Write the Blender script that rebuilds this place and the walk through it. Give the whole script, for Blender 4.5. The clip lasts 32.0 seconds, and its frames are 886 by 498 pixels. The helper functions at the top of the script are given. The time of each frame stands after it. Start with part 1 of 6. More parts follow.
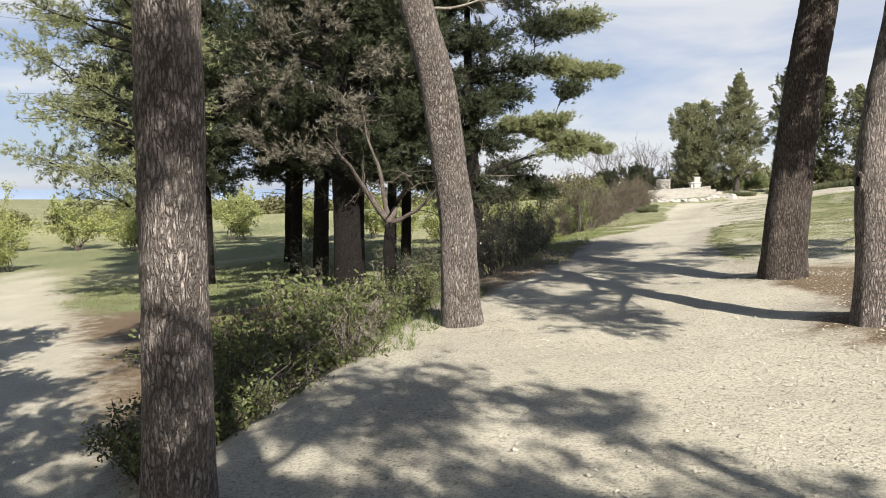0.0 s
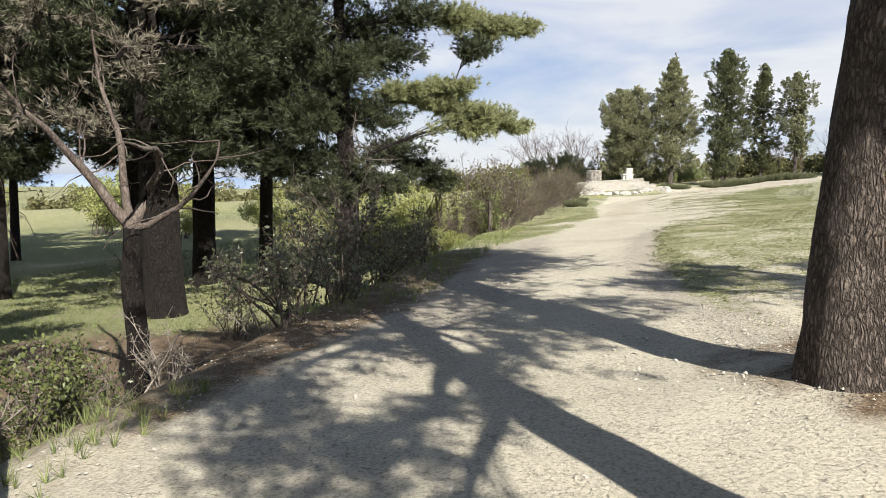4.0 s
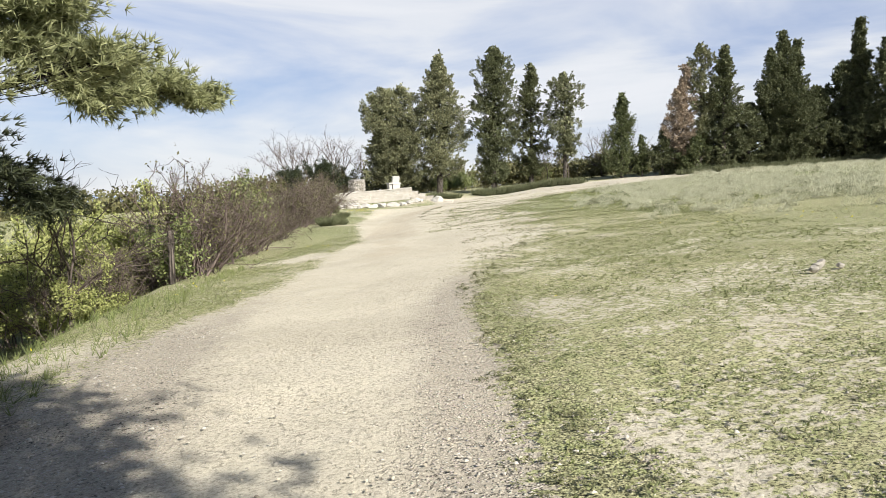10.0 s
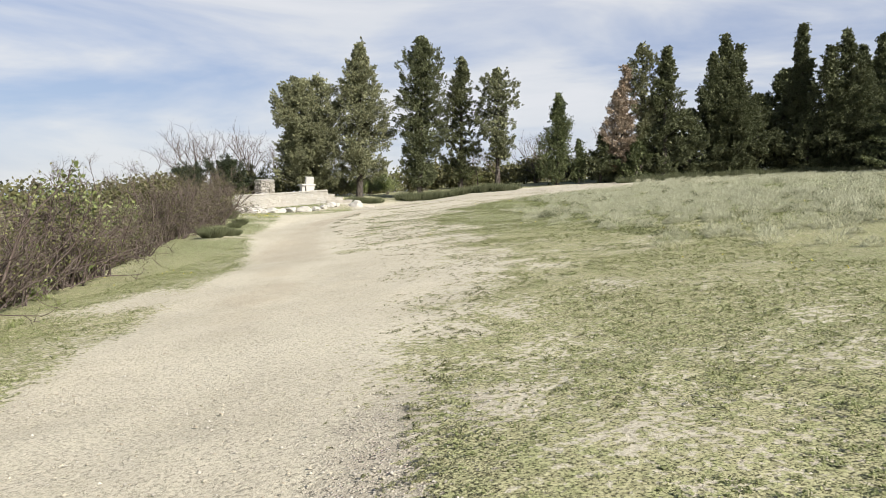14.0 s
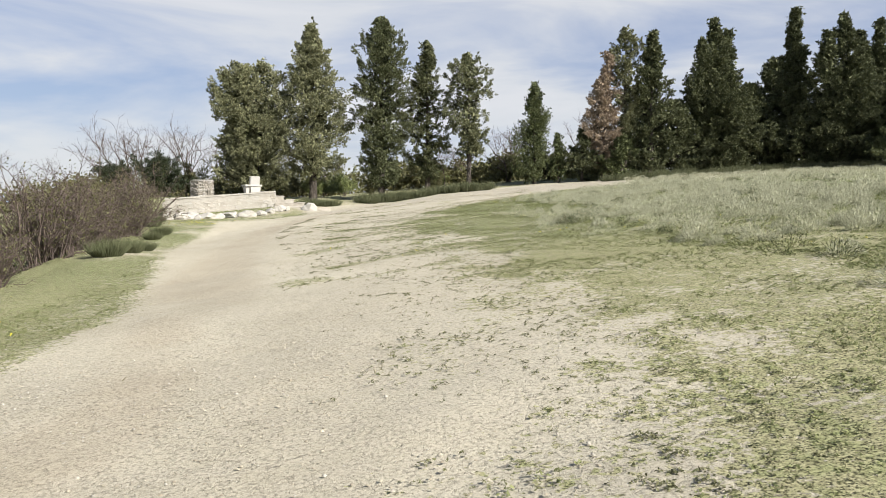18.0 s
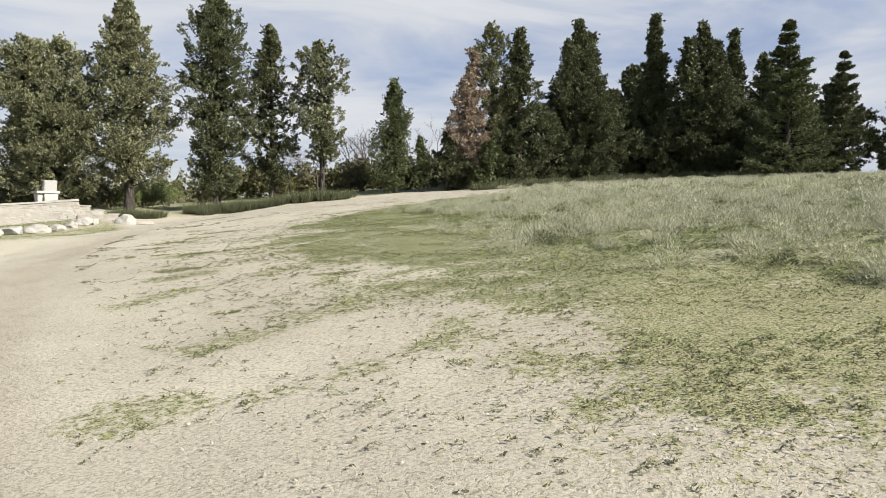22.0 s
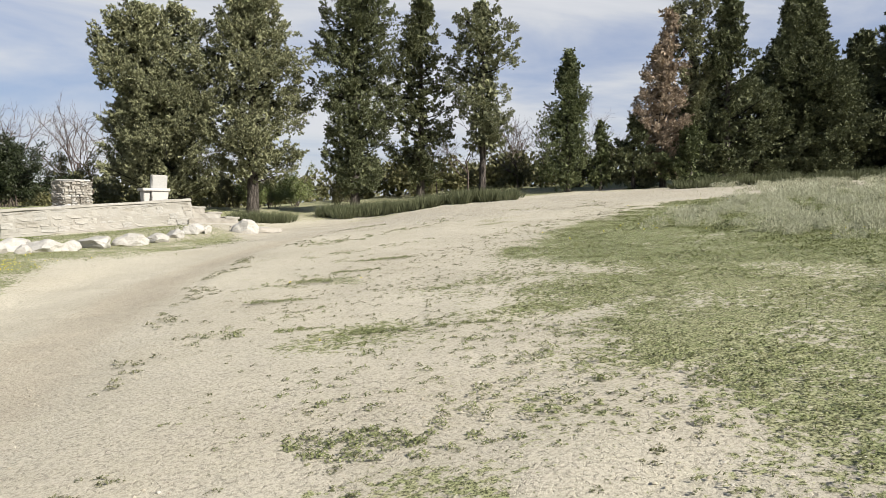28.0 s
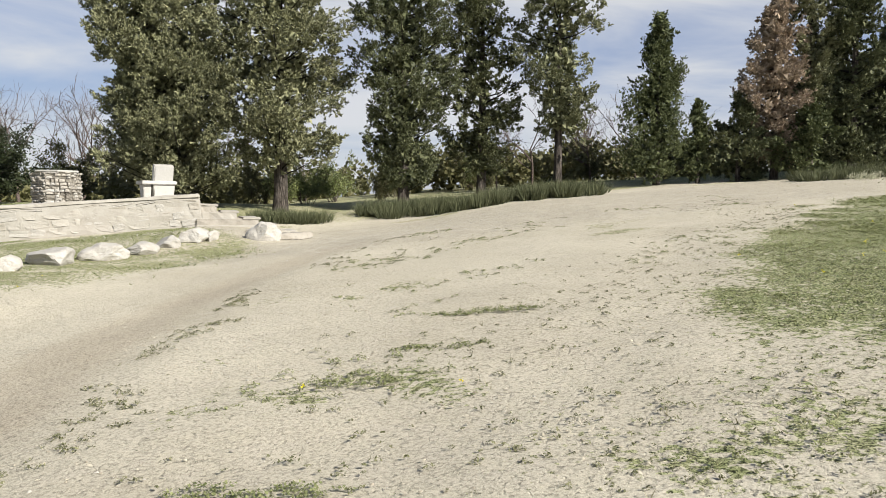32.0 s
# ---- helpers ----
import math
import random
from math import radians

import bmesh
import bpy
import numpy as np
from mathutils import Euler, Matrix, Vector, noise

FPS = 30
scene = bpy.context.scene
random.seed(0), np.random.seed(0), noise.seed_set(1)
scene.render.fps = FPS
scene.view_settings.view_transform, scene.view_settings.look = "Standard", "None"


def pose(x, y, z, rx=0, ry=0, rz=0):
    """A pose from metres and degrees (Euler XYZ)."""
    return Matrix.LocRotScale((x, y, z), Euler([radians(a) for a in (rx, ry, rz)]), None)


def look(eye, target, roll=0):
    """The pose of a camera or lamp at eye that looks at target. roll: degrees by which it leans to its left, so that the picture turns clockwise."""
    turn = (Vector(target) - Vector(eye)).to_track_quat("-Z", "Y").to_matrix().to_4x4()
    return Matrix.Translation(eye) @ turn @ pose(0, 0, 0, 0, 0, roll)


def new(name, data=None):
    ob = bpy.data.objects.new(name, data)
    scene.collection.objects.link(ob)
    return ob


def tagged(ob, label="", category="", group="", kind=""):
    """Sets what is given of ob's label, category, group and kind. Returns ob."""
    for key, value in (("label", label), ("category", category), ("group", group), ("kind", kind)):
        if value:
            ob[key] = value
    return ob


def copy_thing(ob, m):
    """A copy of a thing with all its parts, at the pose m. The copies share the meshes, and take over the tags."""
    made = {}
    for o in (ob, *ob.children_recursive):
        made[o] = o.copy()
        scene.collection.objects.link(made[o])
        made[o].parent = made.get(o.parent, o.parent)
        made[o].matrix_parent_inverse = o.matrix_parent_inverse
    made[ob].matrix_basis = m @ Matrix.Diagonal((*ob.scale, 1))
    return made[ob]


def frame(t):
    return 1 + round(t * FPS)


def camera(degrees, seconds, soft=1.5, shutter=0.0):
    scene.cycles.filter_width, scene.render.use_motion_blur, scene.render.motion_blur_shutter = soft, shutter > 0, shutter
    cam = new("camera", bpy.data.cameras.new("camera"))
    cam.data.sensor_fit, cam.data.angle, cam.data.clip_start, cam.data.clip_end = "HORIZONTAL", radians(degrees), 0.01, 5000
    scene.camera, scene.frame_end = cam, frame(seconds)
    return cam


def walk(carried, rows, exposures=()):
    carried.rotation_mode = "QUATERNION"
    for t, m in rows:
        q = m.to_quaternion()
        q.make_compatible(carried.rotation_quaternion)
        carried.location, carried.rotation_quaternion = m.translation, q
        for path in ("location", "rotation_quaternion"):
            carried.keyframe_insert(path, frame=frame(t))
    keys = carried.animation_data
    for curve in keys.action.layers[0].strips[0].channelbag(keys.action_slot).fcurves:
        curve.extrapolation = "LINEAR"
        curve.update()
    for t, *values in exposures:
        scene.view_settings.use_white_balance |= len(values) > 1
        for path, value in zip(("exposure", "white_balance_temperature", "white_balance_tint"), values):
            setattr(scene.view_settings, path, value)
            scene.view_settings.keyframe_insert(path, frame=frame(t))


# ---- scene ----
cam = camera(61.1, 32.0, 0.5)
METRES, EYE, TILT, LEAN, TURN = 50.0, 1.4, -0.86, -5.71, 0.0
ROWS = [
    (0.0, 0.0, 0.0, 0.0, -0.31, -3.19, 5.56),
    (0.5, 0.0057, 0.0149, -0.0, -2.13, -3.83, 5.23),
    (1.0, 0.0108, 0.0296, -0.0006, -5.17, -4.44, 4.73),
    (1.5, 0.0149, 0.0468, -0.0016, -6.97, -4.73, 4.43),
    (2.0, 0.0163, 0.0622, -0.0015, -6.28, -4.57, 4.75),
    (2.5, 0.0204, 0.0785, -0.0006, -3.95, -4.25, 5.41),
    (4.5, 0.0424, 0.1351, -0.0022, -5.76, -4.45, 5.02),
    (5.0, 0.0468, 0.1502, -0.0016, -5.96, -4.58, 5.08),
    (5.5, 0.0524, 0.1645, -0.0021, -5.46, -4.61, 5.16),
    (6.0, 0.057, 0.1805, -0.0019, -5.84, -4.66, 4.95),
    (6.5, 0.0615, 0.1952, -0.0023, -7.46, -4.76, 4.59),
    (7.0, 0.0646, 0.211, -0.0033, -9.23, -4.82, 4.6),
    (7.5, 0.0681, 0.2253, -0.0032, -10.45, -4.87, 4.83),
    (8.0, 0.0711, 0.2407, -0.0028, -11.35, -4.81, 5.24),
    (8.5, 0.0747, 0.2553, -0.0029, -12.49, -4.82, 5.82),
    (9.0, 0.08, 0.2705, -0.0024, -14.74, -4.89, 6.62),
    (9.5, 0.0874, 0.2842, -0.0029, -18.44, -5.09, 6.84),
    (10.0, 0.0962, 0.298, -0.003, -22.92, -5.29, 6.42),
    (10.5, 0.1049, 0.3104, -0.0032, -26.96, -5.54, 5.55),
    (11.0, 0.1129, 0.3248, -0.0038, -29.87, -5.66, 4.78),
    (11.5, 0.1197, 0.3385, -0.0031, -31.53, -5.6, 4.31),
    (12.0, 0.1264, 0.3522, -0.0025, -31.5, -5.28, 4.17),
    (12.5, 0.1306, 0.3651, -0.0019, -30.08, -5.07, 4.22),
    (13.0, 0.1359, 0.3793, -0.0026, -28.61, -5.17, 4.49),
    (13.5, 0.1401, 0.3926, -0.0023, -28.44, -5.45, 4.81),
    (15.5, 0.1648, 0.4465, -0.0038, -30.11, -6.11, 5.18),
    (16.0, 0.171, 0.4619, -0.0049, -30.13, -6.05, 5.18),
    (16.5, 0.176, 0.4769, -0.0044, -30.4, -5.9, 5.05),
    (17.0, 0.1815, 0.4924, -0.0052, -31.03, -5.78, 5.02),
    (17.5, 0.1864, 0.508, -0.0051, -31.73, -5.75, 5.2),
    (18.0, 0.1927, 0.5225, -0.0059, -32.34, -5.83, 5.32),
    (18.5, 0.1978, 0.5381, -0.0056, -32.8, -5.88, 5.36),
    (19.0, 0.2035, 0.5526, -0.0064, -33.22, -5.98, 5.44),
    (19.5, 0.2099, 0.5679, -0.0062, -33.9, -6.03, 5.52),
    (20.0, 0.2166, 0.5821, -0.0081, -35.95, -6.21, 5.17),
    (20.5, 0.2236, 0.5985, -0.0085, -39.48, -6.26, 4.59),
    (21.0, 0.2289, 0.6144, -0.0091, -42.97, -6.29, 4.27),
    (21.5, 0.2344, 0.6311, -0.0083, -44.9, -6.17, 4.47),
    (22.0, 0.2393, 0.646, -0.0088, -45.49, -6.11, 4.69),
    (22.5, 0.2446, 0.6625, -0.0082, -45.51, -5.96, 4.94),
    (23.0, 0.2491, 0.6771, -0.0079, -45.38, -5.99, 5.31),
    (23.5, 0.2559, 0.692, -0.009, -45.28, -6.1, 5.73),
    (24.0, 0.2629, 0.7047, -0.0082, -45.16, -6.32, 5.6),
    (24.5, 0.2712, 0.7182, -0.0086, -44.91, -6.38, 5.03),
    (26.5, 0.2974, 0.7741, -0.0081, -42.26, -5.8, 4.87),
    (27.0, 0.3032, 0.7873, -0.0077, -40.46, -5.73, 4.86),
    (27.5, 0.3103, 0.8013, -0.0078, -38.54, -5.69, 4.71),
    (28.0, 0.3157, 0.8152, -0.0077, -36.59, -5.58, 4.7),
    (28.5, 0.3219, 0.8291, -0.0079, -34.87, -5.49, 4.86),
    (29.0, 0.327, 0.843, -0.0083, -33.7, -5.39, 5.05),
    (29.5, 0.3339, 0.8568, -0.0091, -33.47, -5.48, 5.21),
    (30.0, 0.3399, 0.872, -0.0086, -33.86, -5.51, 5.64),
    (30.5, 0.3475, 0.8837, -0.0091, -34.43, -5.56, 5.76),
    (31.0, 0.3555, 0.8964, -0.0095, -34.61, -5.64, 5.45),
    (31.5, 0.3623, 0.9091, -0.0089, -34.31, -5.82, 4.93),
    (32.0, 0.3698, 0.9228, -0.0084, -33.62, -5.85, 4.79),
]
walk(cam, [(t, pose(0, 0, EYE, TILT, LEAN, TURN) @ pose(METRES * x, METRES * y, METRES * z, 90 + pitch, roll, yaw)) for t, x, y, z, yaw, pitch, roll in ROWS],
     ((0.0, 0.92), (4.0, 1.0), (9.0, 1.02), (12.5, 0.9), (16.0, 0.84), (32.0, 0.74)))

# ---- light ----
SUN_EL, SUN_AZ = 34.5, 160.5          # degrees: height, and bearing from +y towards +x
world = bpy.data.worlds.new("sky")
scene.world = world
world.use_nodes = True
wn, wl = world.node_tree.nodes, world.node_tree.links
wn.clear()
sky = wn.new("ShaderNodeTexSky")
sky.sky_type, sky.sun_disc = "NISHITA", False
sky.sun_elevation, sky.sun_rotation = radians(SUN_EL), radians(SUN_AZ)
sky.air_density, sky.dust_density, sky.ozone_density = 1.0, 0.6, 3.5
coord = wn.new("ShaderNodeTexCoord")
stretch = wn.new("ShaderNodeMapping")
stretch.inputs["Scale"].default_value = (1.0, 1.5, 5.5)
stretch.inputs["Rotation"].default_value = (radians(8), radians(-14), radians(24))
wl.new(coord.outputs["Generated"], stretch.inputs["Vector"])
cloud = wn.new("ShaderNodeTexNoise")
cloud.inputs["Scale"].default_value, cloud.inputs["Detail"].default_value = 1.7, 7.0
cloud.inputs["Roughness"].default_value, cloud.inputs["Distortion"].default_value = 0.52, 0.7
wl.new(stretch.outputs["Vector"], cloud.inputs["Vector"])
cover = wn.new("ShaderNodeValToRGB")
cover.color_ramp.elements[0].position, cover.color_ramp.elements[1].position = 0.36, 0.62
cover.color_ramp.elements[0].color, cover.color_ramp.elements[1].color = (0.55, 0.55, 0.55, 1), (0.95, 0.95, 0.95, 1)
wl.new(cloud.outputs["Fac"], cover.inputs["Fac"])
veil = wn.new("ShaderNodeMixRGB")
tint = wn.new("ShaderNodeValToRGB")
tint.color_ramp.elements[0].position, tint.color_ramp.elements[1].position = 0.37, 0.56
tint.color_ramp.elements[0].color, tint.color_ramp.elements[1].color = (0.60, 0.69, 0.96, 1), (0.93, 0.95, 1.0, 1)
wl.new(cloud.outputs["Fac"], tint.inputs["Fac"])
glow = wn.new("ShaderNodeVectorMath")
glow.operation = "SCALE"
glow.inputs["Scale"].default_value = 9.3
wl.new(tint.outputs["Color"], glow.inputs[0])
wl.new(glow.outputs["Vector"], veil.inputs["Color2"])
# the clouds lie low over the plain; overhead the sky is clear
axes = wn.new("ShaderNodeSeparateXYZ")
wl.new(coord.outputs["Generated"], axes.inputs[0])
thin = wn.new("ShaderNodeMapRange")
thin.interpolation_type = "SMOOTHSTEP"
for slot, value in (("From Min", 0.34), ("From Max", 0.7), ("To Min", 1.0), ("To Max", 0.06)):
    thin.inputs[slot].default_value = value
wl.new(axes.outputs["Z"], thin.inputs["Value"])
amount = wn.new("ShaderNodeMath")
amount.operation = "MULTIPLY"
wl.new(cover.outputs["Color"], amount.inputs[0])
wl.new(thin.outputs["Result"], amount.inputs[1])
wl.new(amount.outputs[0], veil.inputs["Fac"])
wl.new(sky.outputs["Color"], veil.inputs["Color1"])
back = wn.new("ShaderNodeBackground")
back.inputs["Strength"].default_value = 0.05
wl.new(veil.outputs["Color"], back.inputs["Color"])
wl.new(back.outputs["Background"], wn.new("ShaderNodeOutputWorld").inputs["Surface"])

sun_data = bpy.data.lights.new("sun", "SUN")
sun_data.energy, sun_data.angle, sun_data.color = 5.0, radians(0.45), (1.0, 0.95, 0.87)
sun = new("sun", sun_data)
_a, _e = radians(SUN_AZ), radians(SUN_EL)
sun.matrix_world = look((60 * math.sin(_a) * math.cos(_e), 60 * math.cos(_a) * math.cos(_e), 60 * math.sin(_e)), (0, 0, 0))

# ---- materials ----
def material(name, rough=0.9):
    m = bpy.data.materials.new(name)
    m.use_nodes = True
    b = m.node_tree.nodes["Principled BSDF"]
    b.inputs["Roughness"].default_value = rough
    b.inputs["Specular IOR Level"].default_value = 0.25
    return m, m.node_tree.nodes, m.node_tree.links, b


def noise_tex(n, l, scale, detail=4.0, vector=None, rough=0.55):
    t = n.new("ShaderNodeTexNoise")
    t.inputs["Scale"].default_value, t.inputs["Detail"].default_value = scale, detail
    t.inputs["Roughness"].default_value = rough
    if vector is not None:
        l.new(vector, t.inputs["Vector"])
    return t


def ramp(n, l, fac, *stops):
    r = n.new("ShaderNodeValToRGB")
    e = r.color_ramp.elements
    while len(e) < len(stops):
        e.new(0.5)
    for k, (p, c) in enumerate(stops):
        e[k].position = p
        e[k].color = (c, c, c, 1) if isinstance(c, (int, float)) else (*c, 1)
    l.new(fac, r.inputs["Fac"])
    return r.outputs["Color"]


def mix(n, l, fac, a, b, how="MIX"):
    x = n.new("ShaderNodeMixRGB")
    x.blend_type = how
    for slot, v in (("Fac", fac), ("Color1", a), ("Color2", b)):
        if isinstance(v, (int, float)):
            x.inputs[slot].default_value = v if slot == "Fac" else (v, v, v, 1)
        elif isinstance(v, tuple):
            x.inputs[slot].default_value = (*v, 1)
        else:
            l.new(v, x.inputs[slot])
    return x.outputs["Color"]


def bump(n, l, b, height, strength, distance=0.02):
    k = n.new("ShaderNodeBump")
    k.inputs["Strength"].default_value, k.inputs["Distance"].default_value = strength, distance
    l.new(height, k.inputs["Height"])
    l.new(k.outputs["Normal"], b.inputs["Normal"])


def obj_coord(n, l, scale=(1, 1, 1)):
    c, mp = n.new("ShaderNodeTexCoord"), n.new("ShaderNodeMapping")
    mp.inputs["Scale"].default_value = scale
    l.new(c.outputs["Object"], mp.inputs["Vector"])
    return mp.outputs["Vector"]


def leaf_material(name, dark, light, rough=0.6, through_=0.3, gloss=0.3):
    """Foliage: each leaf or needle island has a tone of its own; some light passes through."""
    m, n, l, b = material(name, rough)
    g = n.new("ShaderNodeNewGeometry")
    tone = ramp(n, l, g.outputs["Random Per Island"], (0.0, dark), (1.0, light))
    big = noise_tex(n, l, 1.3, 2.0, obj_coord(n, l))
    tone = mix(n, l, ramp(n, l, big.outputs["Fac"], (0.35, 0.0), (0.7, 0.5)), tone, light)
    l.new(tone, b.inputs["Base Color"])
    b.inputs["Specular IOR Level"].default_value = gloss
    t = n.new("ShaderNodeBsdfTranslucent")
    l.new(tone, t.inputs["Color"])
    s = n.new("ShaderNodeMixShader")
    s.inputs["Fac"].default_value = through_
    l.new(b.outputs["BSDF"], s.inputs[1])
    l.new(t.outputs["BSDF"], s.inputs[2])
    l.new(s.outputs["Shader"], n["Material Output"].inputs["Surface"])
    return m


def bark_material(name, deep, plate, pale, grain=(25, 25, 8.5), strength=0.9):
    m, n, l, b = material(name, 0.95)
    v = obj_coord(n, l, grain)
    # long plates parted by a net of dark cracks
    warp = noise_tex(n, l, 0.6, 4.0, v, 0.6)
    bent = n.new("ShaderNodeVectorMath")
    bent.operation = "MULTIPLY_ADD"
    bent.inputs[1].default_value = (2.6, 2.6, 2.6)
    l.new(warp.outputs["Color"], bent.inputs[0])
    l.new(v, bent.inputs[2])
    cell = n.new("ShaderNodeTexVoronoi")
    cell.feature = "DISTANCE_TO_EDGE"
    cell.inputs["Scale"].default_value = 1.0
    l.new(bent.outputs["Vector"], cell.inputs["Vector"])
    fis = noise_tex(n, l, 1.6, 5.0, v, 0.65)
    fine = noise_tex(n, l, 55.0, 6.0, obj_coord(n, l))
    plates = mix(n, l, 0.75, ramp(n, l, cell.outputs["Distance"], (0.015, 0.05), (0.16, 0.85), (0.45, 1.0)), ramp(n, l, fis.outputs["Fac"], (0.36, 0.08), (0.5, 1.0)), "MULTIPLY")
    tone = mix(n, l, plates, deep, plate)
    blotch = noise_tex(n, l, 3.5, 4.0, obj_coord(n, l))
    tone = mix(n, l, ramp(n, l, blotch.outputs["Fac"], (0.45, 0.0), (0.75, 0.4)), tone, pale)
    tone = mix(n, l, 0.45, tone, ramp(n, l, fine.outputs["Fac"], (0.3, 0.35), (0.75, 1.0)), "MULTIPLY")
    l.new(tone, b.inputs["Base Color"])
    h = mix(n, l, 0.35, plates, fine.outputs["Color"], "ADD")
    bump(n, l, b, h, strength, 0.09)
    return m


BARK_GREY = bark_material("pine_bark_grey", (0.13, 0.105, 0.09), (0.45, 0.39, 0.35), (0.58, 0.51, 0.455), (38, 38, 10))
BARK_BROWN = bark_material("pine_bark_brown", (0.06, 0.047, 0.039), (0.2, 0.163, 0.138), (0.31, 0.26, 0.22), (34, 34, 9.5))
# bark with the grove's and the crowns' inner shade put into its colour
BARK_SHADED = bark_material("dark_bark", (0.0101, 0.00804, 0.00708), (0.0378, 0.0302, 0.0252), (0.0606, 0.0504, 0.0428))
BARK_CYPRESS = bark_material("cypress_bark", (0.0504, 0.042, 0.0353), (0.168, 0.143, 0.122), (0.235, 0.21, 0.185), (14, 14, 1.2))
TWIG = bark_material("twig_bark", (0.0672, 0.0504, 0.042), (0.168, 0.139, 0.118), (0.252, 0.21, 0.176), (20, 20, 8), 0.3)
TWIG_PALE = bark_material("dead_twig", (0.168, 0.143, 0.118), (0.353, 0.311, 0.26), (0.437, 0.386, 0.336), (20, 20, 8), 0.3)
TWIG_PINK = bark_material("bare_twig", (0.0872, 0.0638, 0.0538), (0.174, 0.138, 0.121), (0.229, 0.188, 0.168), (20, 20, 8), 0.3)

# near black, the shade inside the knot hole as a colour
HOLLOW = bark_material("rotten_wood", (0.008, 0.006, 0.005), (0.02, 0.016, 0.013), (0.03, 0.024, 0.02))
# needles with the grove's shade put into their colour
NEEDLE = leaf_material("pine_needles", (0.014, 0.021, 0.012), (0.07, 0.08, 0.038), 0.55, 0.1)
LEAF_BUSH = leaf_material("bank_bush_leaf", (0.025, 0.038, 0.014), (0.15, 0.17, 0.058), 0.5, 0.2, 0.35)
# lighter copy of the needles, sunlight put into the colour
NEEDLE_LIT = leaf_material("pine_needles_young", (0.11, 0.13, 0.06), (0.38, 0.395, 0.205), 0.55, 0.4)
NEEDLE_DRY = leaf_material("withered_needles", (0.055, 0.05, 0.036), (0.21, 0.19, 0.145), 0.8, 0.12)
CYPRESS = leaf_material("cypress_foliage", (0.015, 0.021, 0.010), (0.165, 0.175, 0.085), 0.7, 0.05)
CYPRESS_GREY = leaf_material("cypress_foliage_grey", (0.024, 0.03, 0.017), (0.31, 0.315, 0.175), 0.7, 0.05)
CYPRESS_OLIVE = leaf_material("cypress_foliage_olive", (0.03, 0.036, 0.019), (0.24, 0.25, 0.135), 0.7, 0.07)
CYPRESS_DARK = leaf_material("cypress_foliage_dark", (0.010, 0.015, 0.008), (0.165, 0.18, 0.088), 0.7, 0.05)
CYPRESS_YOUNG = leaf_material("young_conifer_foliage", (0.014, 0.024, 0.010), (0.145, 0.165, 0.07), 0.7, 0.09)
DRY_CONIFER = leaf_material("dead_brown_foliage", (0.16, 0.122, 0.085), (0.43, 0.345, 0.255), 0.8, 0.15)
LEAF_DARK = leaf_material("evergreen_leaf_dark", (0.02, 0.028, 0.014), (0.12, 0.135, 0.07), 0.38, 0.12, 0.6)
LEAF_BLACK = leaf_material("holm_oak_leaf", (0.010, 0.015, 0.007), (0.035, 0.045, 0.018), 0.5, 0.06, 0.3)
LEAF_SHRUB = leaf_material("shrub_leaf", (0.06, 0.085, 0.028), (0.26, 0.295, 0.11), 0.5, 0.3, 0.35)
LEAF_YELLOW = leaf_material("spring_leaf", (0.16, 0.19, 0.055), (0.42, 0.44, 0.17), 0.55, 0.4)
LEAF_OLIVE = leaf_material("olive_brown_leaf", (0.0672, 0.0714, 0.0294), (0.16, 0.151, 0.0672), 0.6, 0.2)
GRASS = leaf_material("meadow_grass", (0.045, 0.066, 0.02), (0.25, 0.285, 0.11), 0.7, 0.25)
GRASS_LOW = leaf_material("low_weed_leaf", (0.07, 0.088, 0.033), (0.3, 0.32, 0.145), 0.7, 0.2)
WEED_DARK = leaf_material("dark_weed_leaf", (0.06, 0.064, 0.031), (0.24, 0.24, 0.125), 0.75, 0.15)
GRASS_DRY = leaf_material("dry_grass", (0.202, 0.193, 0.101), (0.386, 0.361, 0.227), 0.8, 0.25)
GREY_HERB = leaf_material("grey_herb", (0.21, 0.215, 0.14), (0.54, 0.54, 0.395), 0.8, 0.2)
LAVENDER = leaf_material("lavender_stems", (0.0504, 0.063, 0.0294), (0.143, 0.151, 0.0798), 0.8, 0.15)
FLOWER = leaf_material("yellow_flower", (0.6, 0.52, 0.02), (0.8, 0.7, 0.05), 0.6, 0.2)


